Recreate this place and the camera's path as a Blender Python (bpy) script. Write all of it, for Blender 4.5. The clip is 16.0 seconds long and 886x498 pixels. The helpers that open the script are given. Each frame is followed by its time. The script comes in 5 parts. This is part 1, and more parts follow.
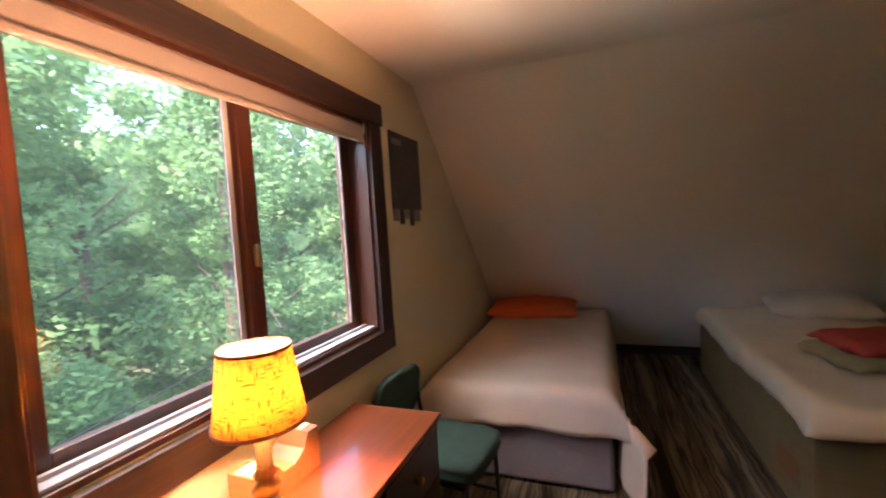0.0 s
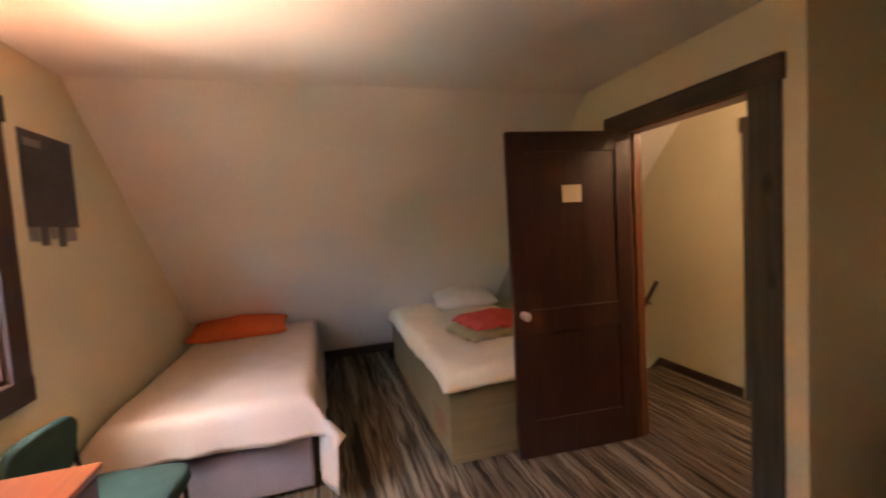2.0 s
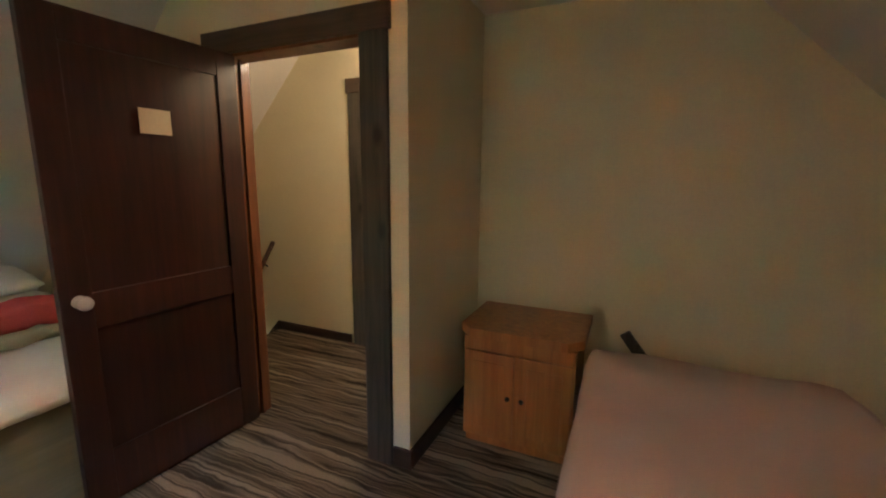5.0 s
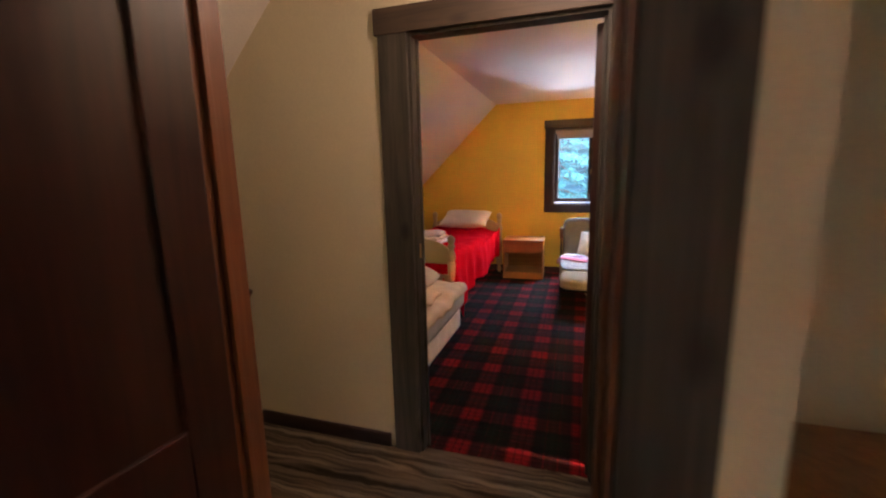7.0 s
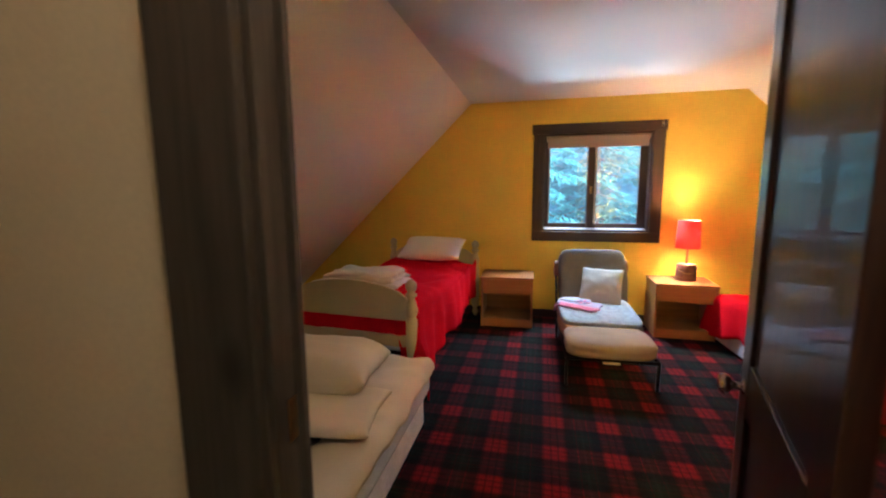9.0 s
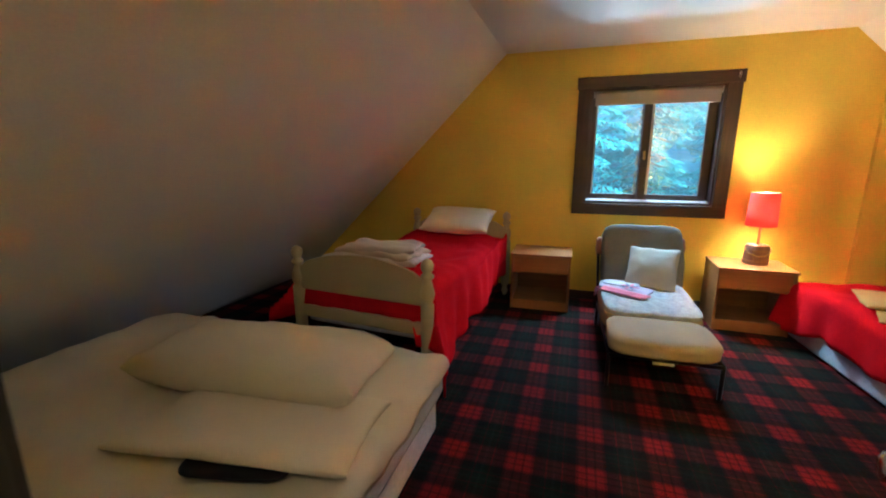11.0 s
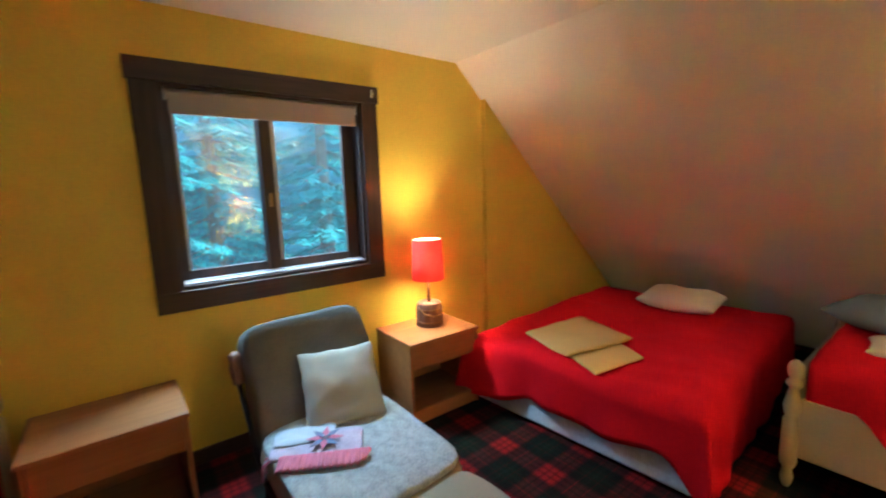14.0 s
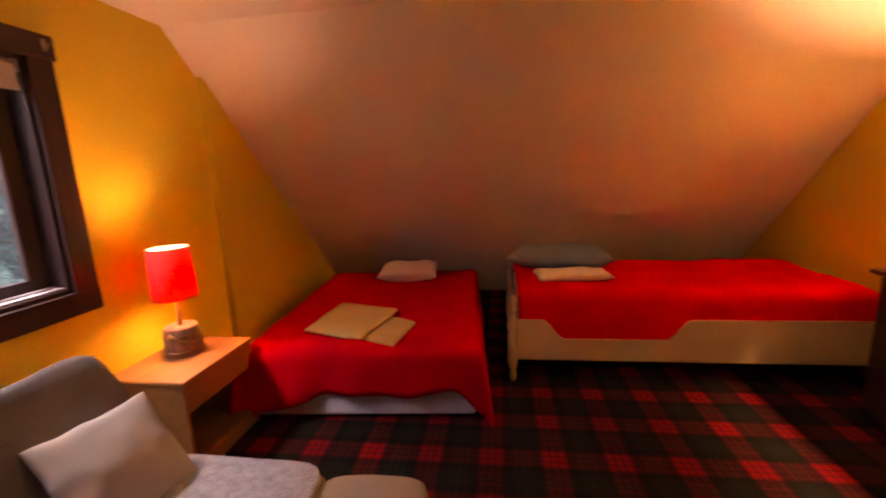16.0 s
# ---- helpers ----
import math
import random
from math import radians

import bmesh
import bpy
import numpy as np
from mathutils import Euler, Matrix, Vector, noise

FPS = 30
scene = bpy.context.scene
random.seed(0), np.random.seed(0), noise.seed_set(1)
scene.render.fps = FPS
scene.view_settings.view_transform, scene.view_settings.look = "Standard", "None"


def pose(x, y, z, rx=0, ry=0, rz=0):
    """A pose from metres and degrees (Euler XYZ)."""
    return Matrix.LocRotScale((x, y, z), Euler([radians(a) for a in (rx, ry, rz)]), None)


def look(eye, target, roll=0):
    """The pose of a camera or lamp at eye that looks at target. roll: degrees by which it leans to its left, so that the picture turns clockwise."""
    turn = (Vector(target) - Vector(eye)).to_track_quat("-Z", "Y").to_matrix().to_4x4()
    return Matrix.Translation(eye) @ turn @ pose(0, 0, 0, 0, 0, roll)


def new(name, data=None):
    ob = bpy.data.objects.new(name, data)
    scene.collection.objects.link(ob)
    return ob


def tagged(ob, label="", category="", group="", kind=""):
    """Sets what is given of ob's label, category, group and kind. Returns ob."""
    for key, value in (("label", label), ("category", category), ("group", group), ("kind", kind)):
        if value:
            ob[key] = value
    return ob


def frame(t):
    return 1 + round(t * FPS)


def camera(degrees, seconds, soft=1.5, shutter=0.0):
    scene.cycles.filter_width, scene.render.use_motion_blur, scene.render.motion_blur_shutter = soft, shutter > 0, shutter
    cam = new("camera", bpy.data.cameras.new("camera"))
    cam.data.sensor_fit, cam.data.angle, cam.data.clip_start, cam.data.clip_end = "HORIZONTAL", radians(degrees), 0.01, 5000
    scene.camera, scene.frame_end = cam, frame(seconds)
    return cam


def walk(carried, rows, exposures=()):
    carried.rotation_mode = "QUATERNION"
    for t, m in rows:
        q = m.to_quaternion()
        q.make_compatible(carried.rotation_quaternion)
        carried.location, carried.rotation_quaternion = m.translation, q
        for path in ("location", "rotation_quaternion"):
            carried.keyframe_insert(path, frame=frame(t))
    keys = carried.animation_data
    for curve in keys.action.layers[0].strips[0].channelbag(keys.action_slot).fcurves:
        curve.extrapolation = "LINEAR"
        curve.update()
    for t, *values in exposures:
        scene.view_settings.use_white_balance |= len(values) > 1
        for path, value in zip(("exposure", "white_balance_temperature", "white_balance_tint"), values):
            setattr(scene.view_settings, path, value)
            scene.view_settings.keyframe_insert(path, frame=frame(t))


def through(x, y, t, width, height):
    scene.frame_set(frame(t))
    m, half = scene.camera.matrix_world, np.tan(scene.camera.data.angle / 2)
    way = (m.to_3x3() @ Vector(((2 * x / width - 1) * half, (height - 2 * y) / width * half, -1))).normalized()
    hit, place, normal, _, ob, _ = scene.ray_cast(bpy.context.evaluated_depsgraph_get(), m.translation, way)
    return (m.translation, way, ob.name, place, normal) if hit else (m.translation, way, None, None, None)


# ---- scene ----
cam = camera(93.6, 16.0, soft=2.0, shutter=0.5)
PATH = [
    (0, (-2.056, -1.01, 1.473), (-2.754, 0.861, 1.361), -3.5),
    (0.5, (-2.056, -1.066, 1.478), (-2.482, 0.883, 1.338), -3.4),
    (1, (-2.031, -1.092, 1.485), (-2.124, 0.903, 1.366), -3.7),
    (1.5, (-1.956, -1.135, 1.498), (-1.707, 0.847, 1.386), -3.4),
    (2, (-1.882, -1.199, 1.49), (-1.327, 0.719, 1.366), -3.4),
    (2.5, (-1.823, -1.284, 1.49), (-0.972, 0.519, 1.328), -3.5),
    (3, (-1.754, -1.371, 1.472), (-0.603, 0.252, 1.267), -2.9),
    (3.5, (-1.707, -1.395, 1.465), (-0.284, -0.013, 1.214), -2.4),
    (3.7, (-1.69, -1.381, 1.451), (-0.171, -0.105, 1.192), -2.1),
    (6, (-1.292, -0.249, 1.392), (0.568, 0.38, 1.008), -0.0),
    (6.5, (-0.987, 0.058, 1.412), (0.89, 0.631, 1.026), -1.3),
    (7, (-0.646, 0.296, 1.419), (1.226, 0.904, 1.065), -1.3),
    (7.5, (-0.3, 0.472, 1.385), (1.593, 1.049, 1.097), -0.6),
    (8, (0.054, 0.63, 1.402), (1.997, 1.024, 1.138), -1.1),
    (8.5, (0.366, 0.695, 1.398), (2.32, 1.004, 1.105), -2.0),
    (9, (0.67, 0.642, 1.407), (2.598, 1.098, 1.132), -0.4),
    (9.5, (0.876, 0.63, 1.392), (2.756, 1.219, 1.048), 1.1),
    (9.7, (0.94, 0.628, 1.385), (2.797, 1.264, 1.003), 1.5),
    (11.8, (1.427, 0.691, 1.404), (3.292, 1.263, 0.963), -0.8),
    (12, (1.573, 0.682, 1.417), (3.495, 1.111, 1.07), 1.3),
    (12.5, (1.92, 0.686, 1.465), (3.889, 0.786, 1.127), 0.4),
    (13, (2.276, 0.792, 1.473), (4.231, 0.489, 1.182), 0.2),
    (13.5, (2.635, 0.881, 1.503), (4.417, 0.031, 1.185), -1.0),
    (14, (2.871, 0.834, 1.449), (4.441, -0.37, 1.157), -1.9),
    (14.5, (3.07, 0.898, 1.453), (4.356, -0.602, 1.14), -1.9),
    (15, (3.243, 1.041, 1.453), (4.203, -0.674, 1.084), -2.4),
    (15.5, (3.352, 1.144, 1.454), (3.968, -0.721, 1.072), -2.5),
    (16, (3.393, 1.173, 1.456), (3.665, -0.772, 1.078), -2.5),
]
EXPOSURES = [(0, 3.8, 6900, 20), (0.5, 3.9, 7700, 38), (1.0, 4.2, 8600, 50), (1.4, 4.55, 7900, 42), (2.0, 5.05, 6800, 22), (3.0, 5.45, 5800, 2), (3.7, 5.5, 5500, -1), (6.0, 4.6, 5700, 16), (7.0, 4.35, 5700, 24), (7.5, 4.05, 5600, 24), (8.5, 4.1, 5500, 18), (9.5, 3.95, 5200, 10), (12.0, 3.9, 4900, -6), (12.5, 3.88, 4900, -6), (14.0, 3.5, 5000, -4), (14.5, 3.42, 5400, 5), (15.0, 3.18, 6600, 26), (15.5, 2.98, 8200, 50), (16, 2.85, 9600, 68)]
walk(cam, [(t, look(eye, target, roll)) for t, eye, target, roll in PATH], EXPOSURES)
SKY, SUN = 0.16, 2.2
W_DESK, W_BEDSIDE, W_DRESSER, W_HALL = 7.5, 3.0, 21.0, 0.70
W_WEST, W_EAST = 6.0, 17.0
W_WEST_UP, W_EAST_UP = 5.5, 24.0
WARM, WARM2 = (1.0, 0.52, 0.29), (1.0, 0.66, 0.36)
# ---- light ----
world = bpy.data.worlds.new("world")
scene.world = world
world.use_nodes = True
wn = world.node_tree.nodes
sky = wn.new("ShaderNodeTexSky")
sky.sky_type, sky.sun_disc = "NISHITA", False
sky.sun_elevation, sky.sun_rotation = radians(59), radians(180)
wn["Background"].inputs["Strength"].default_value = SKY
world.node_tree.links.new(sky.outputs["Color"], wn["Background"].inputs["Color"])
sun = new("sun", bpy.data.lights.new("sun", "SUN"))
sun.data.energy, sun.data.angle, sun.data.color = SUN, radians(12), (1.0, 0.95, 0.88)
sun.matrix_world = look((0, 0, 30), (0, 18, 0))


def bulb_light(name, place, watts, colour, radius):
    lamp = new(name, bpy.data.lights.new(name, "POINT"))
    lamp.data.energy, lamp.data.color, lamp.data.shadow_soft_size = watts, colour, radius
    lamp.location = place
    return lamp


def window_fill(name, place, target, size, watts, colour):
    lamp = new(name, bpy.data.lights.new(name, "AREA"))
    lamp.data.shape, lamp.data.size, lamp.data.size_y = "RECTANGLE", size[0], size[1]
    lamp.data.energy, lamp.data.color = watts, colour
    lamp.matrix_world = look(place, target)
    return lamp


# Area lamps added out of sight above the windows, standing in for skylight.
window_fill("daylight_fill_west", (-3.72, 0.12, 2.62), (-2.2, 0.3, 0.3), (1.5, 0.6), W_WEST, (0.94, 1.0, 0.95))
window_fill("daylight_fill_east", (5.95, 0.1, 2.55), (4.3, 0.1, 0.2), (1.2, 0.6), W_EAST, (0.70, 0.90, 1.0))
# fill lamps added unseen below the windows, for light thrown up by bright greenery
window_fill("greenery_fill_west", (-5.4, 0.2, -0.55), (-3.1, 0.12, 1.45), (1.8, 0.8), W_WEST_UP, (0.92, 1.0, 0.90))
window_fill("greenery_fill_east", (9.3, 0.1, -0.85), (5.36, 0.1, 1.45), (1.8, 0.8), W_EAST_UP, (0.80, 0.95, 1.0))
bulb_light("desk_lamp_light", (-2.755, -0.33, 1.172), W_DESK, WARM, 0.02)
bulb_light("bedside_lamp_light", (5.112, -0.75, 0.985), W_BEDSIDE, WARM2, 0.04)
bulb_light("dresser_lamp_light", (1.22, -0.62, 1.34), W_DRESSER, WARM2, 0.03)
# Assumed source overhead, added to light the hall walls.
bulb_light("assumed_hall_light", (0.64, 0.36, 2.24), W_HALL, (1.0, 0.72, 0.48), 0.12)

# ---- materials ----


def material(name):
    m = bpy.data.materials.new(name)
    m.use_nodes = True
    return m, m.node_tree.nodes, m.node_tree.links, m.node_tree.nodes["Principled BSDF"]


def node(nodes, kind, **values):
    n = nodes.new(kind)
    for key, value in values.items():
        n.inputs[key.replace("_", " ")].default_value = value
    return n


def rgb(c):
    return (*c, 1.0)


def surface(name, colour, rough=0.6, vary=0.12, broad=1.5, fine=60.0, bump=0.1, metal=0.0, stretch=(1, 1, 1), sheen=0.0, depth=0.002, coat=0.0, spec=0.5):
    """A surface with broad blotches, fine grain and fine relief."""
    m, nodes, links, b = material(name)
    where = nodes.new("ShaderNodeTexCoord")
    mapping = node(nodes, "ShaderNodeMapping", Scale=stretch)
    links.new(where.outputs["Object"], mapping.inputs["Vector"])
    big = node(nodes, "ShaderNodeTexNoise", Scale=broad, Detail=4.0)
    small = node(nodes, "ShaderNodeTexNoise", Scale=fine, Detail=5.0)
    for n in (big, small):
        links.new(mapping.outputs["Vector"], n.inputs["Vector"])
    both = nodes.new("ShaderNodeMath")
    both.operation = "ADD"
    links.new(big.outputs["Fac"], both.inputs[0])
    links.new(small.outputs["Fac"], both.inputs[1])
    ramp = nodes.new("ShaderNodeValToRGB")
    ramp.color_ramp.elements[0].position, ramp.color_ramp.elements[1].position = 0.35, 0.65
    ramp.color_ramp.elements[0].color = rgb([c * (1 - vary) for c in colour])
    ramp.color_ramp.elements[1].color = rgb([min(c * (1 + vary), 0.95) for c in colour])
    half = nodes.new("ShaderNodeMath")
    half.operation, half.inputs[1].default_value = "MULTIPLY", 0.5
    links.new(both.outputs[0], half.inputs[0])
    links.new(half.outputs[0], ramp.inputs["Fac"])
    links.new(ramp.outputs["Color"], b.inputs["Base Color"])
    relief = node(nodes, "ShaderNodeBump", Strength=bump, Distance=depth)
    links.new(half.outputs[0], relief.inputs["Height"])
    links.new(relief.outputs["Normal"], b.inputs["Normal"])
    b.inputs["Roughness"].default_value, b.inputs["Metallic"].default_value = rough, metal
    b.inputs["Sheen Weight"].default_value, b.inputs["Coat Weight"].default_value = sheen, coat
    b.inputs["Specular IOR Level"].default_value = spec
    return m


def wood(name, colour, dark, rough=0.45, axis="z", scale=1.0, bump=0.15, coat=0.0, knots=0.0):
    """Long grain along one axis, two scales of figure."""
    m, nodes, links, b = material(name)
    where = nodes.new("ShaderNodeTexCoord")
    stretch = {"x": (1.2, 22, 22), "y": (22, 1.2, 22), "z": (22, 22, 1.2)}[axis]
    mapping = node(nodes, "ShaderNodeMapping", Scale=[s * scale for s in stretch])
    links.new(where.outputs["Object"], mapping.inputs["Vector"])
    grain = node(nodes, "ShaderNodeTexNoise", Scale=1.6, Detail=8.0, Roughness=0.65, Distortion=0.6)
    links.new(mapping.outputs["Vector"], grain.inputs["Vector"])
    wear = node(nodes, "ShaderNodeTexNoise", Scale=3.0, Detail=3.0)
    links.new(where.outputs["Object"], wear.inputs["Vector"])
    ramp = nodes.new("ShaderNodeValToRGB")
    ramp.color_ramp.elements[0].position, ramp.color_ramp.elements[1].position = 0.3, 0.7
    ramp.color_ramp.elements[0].color, ramp.color_ramp.elements[1].color = rgb(dark), rgb(colour)
    links.new(grain.outputs["Fac"], ramp.inputs["Fac"])
    mix = nodes.new("ShaderNodeMix")
    mix.data_type, mix.blend_type = "RGBA", "MULTIPLY"
    spread = nodes.new("ShaderNodeMapRange")
    spread.inputs["To Min"].default_value, spread.inputs["To Max"].default_value = 0.7, 1.25
    links.new(wear.outputs["Fac"], spread.inputs["Value"])
    mix.inputs[0].default_value = 1.0
    links.new(ramp.outputs["Color"], mix.inputs[6])
    links.new(spread.outputs["Result"], mix.inputs[7])
    last = mix.outputs[2]
    if knots:
        where_k = node(nodes, "ShaderNodeMapping", Scale={"z": (5, 5, 2.6), "y": (5, 2.6, 5), "x": (2.6, 5, 5)}[axis])
        links.new(where.outputs["Object"], where_k.inputs["Vector"])
        cells = node(nodes, "ShaderNodeTexVoronoi", Scale=1.0)
        links.new(where_k.outputs["Vector"], cells.inputs["Vector"])
        spot = nodes.new("ShaderNodeMapRange")
        for key, value in (("From Min", 0.06), ("From Max", 0.16), ("To Min", knots), ("To Max", 0.0)):
            spot.inputs[key].default_value = value
        links.new(cells.outputs["Distance"], spot.inputs["Value"])
        knot = nodes.new("ShaderNodeMix")
        knot.data_type = "RGBA"
        knot.inputs[7].default_value = rgb([c * 0.3 for c in dark])
        links.new(spot.outputs["Result"], knot.inputs[0])
        links.new(last, knot.inputs[6])
        last = knot.outputs[2]
    links.new(last, b.inputs["Base Color"])
    relief = node(nodes, "ShaderNodeBump", Strength=bump, Distance=0.002)
    links.new(grain.outputs["Fac"], relief.inputs["Height"])
    links.new(relief.outputs["Normal"], b.inputs["Normal"])
    b.inputs["Roughness"].default_value, b.inputs["Coat Weight"].default_value = rough, coat
    return m


def striped_carpet():
    m, nodes, links, b = material("striped_carpet")
    where = nodes.new("ShaderNodeTexCoord")
    sway = node(nodes, "ShaderNodeTexNoise", Scale=7.0, Detail=2.0)
    links.new(where.outputs["Object"], sway.inputs["Vector"])
    shift = nodes.new("ShaderNodeVectorMath")
    shift.operation, shift.inputs[1].default_value, shift.inputs[2].default_value = "MULTIPLY_ADD", (0.045, 0.0, 0.0), (-0.0225, 0, 0)
    links.new(sway.outputs["Color"], shift.inputs[0])
    bent = nodes.new("ShaderNodeVectorMath")
    bent.operation = "ADD"
    links.new(where.outputs["Object"], bent.inputs[0])
    links.new(shift.outputs["Vector"], bent.inputs[1])
    mapping = node(nodes, "ShaderNodeMapping", Scale=(11, 0.40, 1))
    links.new(bent.outputs["Vector"], mapping.inputs["Vector"])
    bands = node(nodes, "ShaderNodeTexNoise", Scale=1.0, Detail=2.0, Roughness=0.5, Distortion=0.2)
    links.new(mapping.outputs["Vector"], bands.inputs["Vector"])
    pile = node(nodes, "ShaderNodeTexNoise", Scale=170.0, Detail=3.0)
    links.new(where.outputs["Object"], pile.inputs["Vector"])
    ramp = nodes.new("ShaderNodeValToRGB")
    steps = [(0.36, (0.030, 0.022, 0.014)), (0.43, (0.16, 0.123, 0.08)), (0.47, (0.050, 0.036, 0.024)), (0.52, (0.23, 0.18, 0.12)), (0.56, (0.040, 0.030, 0.020)), (0.63, (0.25, 0.20, 0.138))]
    while len(ramp.color_ramp.elements) < len(steps):
        ramp.color_ramp.elements.new(0.5)
    for element, (at, c) in zip(ramp.color_ramp.elements, steps):
        element.position, element.color = at, rgb(c)
    links.new(bands.outputs["Fac"], ramp.inputs["Fac"])
    mix = nodes.new("ShaderNodeMix")
    mix.data_type, mix.blend_type = "RGBA", "MULTIPLY"
    mix.inputs[0].default_value = 0.6
    tone = nodes.new("ShaderNodeMapRange")
    for key, value in (("From Min", 0.3), ("From Max", 0.7), ("To Min", 0.5), ("To Max", 1.4)):
        tone.inputs[key].default_value = value
    links.new(pile.outputs["Fac"], tone.inputs["Value"])
    links.new(ramp.outputs["Color"], mix.inputs[6])
    links.new(tone.outputs["Result"], mix.inputs[7])
    links.new(mix.outputs[2], b.inputs["Base Color"])
    relief = node(nodes, "ShaderNodeBump", Strength=0.6, Distance=0.006)
    links.new(pile.outputs["Fac"], relief.inputs["Height"])
    links.new(relief.outputs["Normal"], b.inputs["Normal"])
    b.inputs["Roughness"].default_value, b.inputs["Specular IOR Level"].default_value = 1.0, 0.1
    return m


def tartan_carpet():
    """Red checks on dark green and black, with thin overlaid lines."""
    m, nodes, links, b = material("tartan_carpet")
    where = nodes.new("ShaderNodeTexCoord")
    parts = nodes.new("ShaderNodeSeparateXYZ")
    links.new(where.outputs["Object"], parts.inputs["Vector"])
    bands = []
    for axis, period, start in (("X", 0.314, 3.14), ("Y", 0.317, 0.857)):
        turn = nodes.new("ShaderNodeMath")
        turn.operation, turn.inputs[1].default_value, turn.inputs[2].default_value = "MULTIPLY_ADD", 1 / period, 40.5 - start / period
        links.new(parts.outputs[axis], turn.inputs[0])
        cycle = nodes.new("ShaderNodeMath")
        cycle.operation = "FRACT"
        links.new(turn.outputs[0], cycle.inputs[0])
        ramp = nodes.new("ShaderNodeValToRGB")
        ramp.color_ramp.interpolation = "CONSTANT"
        green, black, red, dark_red, line = (0.022, 0.018, 0.012), (0.022, 0.009, 0.008), (0.235, 0.011, 0.015), (0.12, 0.007, 0.009), (0.035, 0.030, 0.024)
        steps = [(0.0, line), (0.018, green), (0.10, dark_red), (0.118, green), (0.17, black), (0.29, dark_red), (0.33, red), (0.425, dark_red), (0.455, red), (0.545, dark_red), (0.575, red), (0.67, dark_red), (0.71, black), (0.83, green), (0.88, dark_red), (0.898, green), (0.982, line)]
        while len(ramp.color_ramp.elements) < len(steps):
            ramp.color_ramp.elements.new(0.5)
        for element, (at, c) in zip(ramp.color_ramp.elements, steps):
            element.position, element.color = at, rgb(c)
        links.new(cycle.outputs[0], ramp.inputs["Fac"])
        bands.append(ramp)
    weave = nodes.new("ShaderNodeMix")
    weave.data_type = "RGBA"
    weave.inputs[0].default_value = 0.5
    for ramp, slot in zip(bands, (6, 7)):
        links.new(ramp.outputs["Color"], weave.inputs[slot])
    crossing = nodes.new("ShaderNodeMix")
    crossing.data_type, crossing.blend_type = "RGBA", "MULTIPLY"
    crossing.inputs[0].default_value = 1.0
    for ramp, slot in zip(bands, (6, 7)):
        links.new(ramp.outputs["Color"], crossing.inputs[slot])
    strong = nodes.new("ShaderNodeMix")
    strong.data_type, strong.blend_type = "RGBA", "ADD"
    strong.inputs[0].default_value = 1.0
    boost = nodes.new("ShaderNodeMix")
    boost.data_type, boost.blend_type = "RGBA", "MULTIPLY"
    boost.inputs[0].default_value = 1.0
    boost.inputs[7].default_value = (2.6, 2.6, 2.6, 1)
    links.new(crossing.outputs[2], boost.inputs[6])
    dim = nodes.new("ShaderNodeMix")
    dim.data_type, dim.blend_type = "RGBA", "MULTIPLY"
    dim.inputs[0].default_value = 1.0
    dim.inputs[7].default_value = (0.17, 0.5, 0.42, 1)
    links.new(weave.outputs[2], dim.inputs[6])
    links.new(dim.outputs[2], strong.inputs[6])
    links.new(boost.outputs[2], strong.inputs[7])
    pile = node(nodes, "ShaderNodeTexNoise", Scale=190.0, Detail=3.0)
    links.new(where.outputs["Object"], pile.inputs["Vector"])
    wear = node(nodes, "ShaderNodeTexNoise", Scale=2.2, Detail=3.0)
    links.new(where.outputs["Object"], wear.inputs["Vector"])
    last = strong.outputs[2]
    for source, low, high in ((pile, 0.45, 1.5), (wear, 0.65, 1.35)):
        tone = nodes.new("ShaderNodeMapRange")
        for key, value in (("From Min", 0.3), ("From Max", 0.7), ("To Min", low), ("To Max", high)):
            tone.inputs[key].default_value = value
        links.new(source.outputs["Fac"], tone.inputs["Value"])
        mix = nodes.new("ShaderNodeMix")
        mix.data_type, mix.blend_type = "RGBA", "MULTIPLY"
        mix.inputs[0].default_value = 0.8
        links.new(last, mix.inputs[6])
        links.new(tone.outputs["Result"], mix.inputs[7])
        last = mix.outputs[2]
    links.new(last, b.inputs["Base Color"])
    relief = node(nodes, "ShaderNodeBump", Strength=0.5, Distance=0.005)
    links.new(pile.outputs["Fac"], relief.inputs["Height"])
    links.new(relief.outputs["Normal"], b.inputs["Normal"])
    b.inputs["Roughness"].default_value, b.inputs["Specular IOR Level"].default_value = 0.95, 0.15
    return m


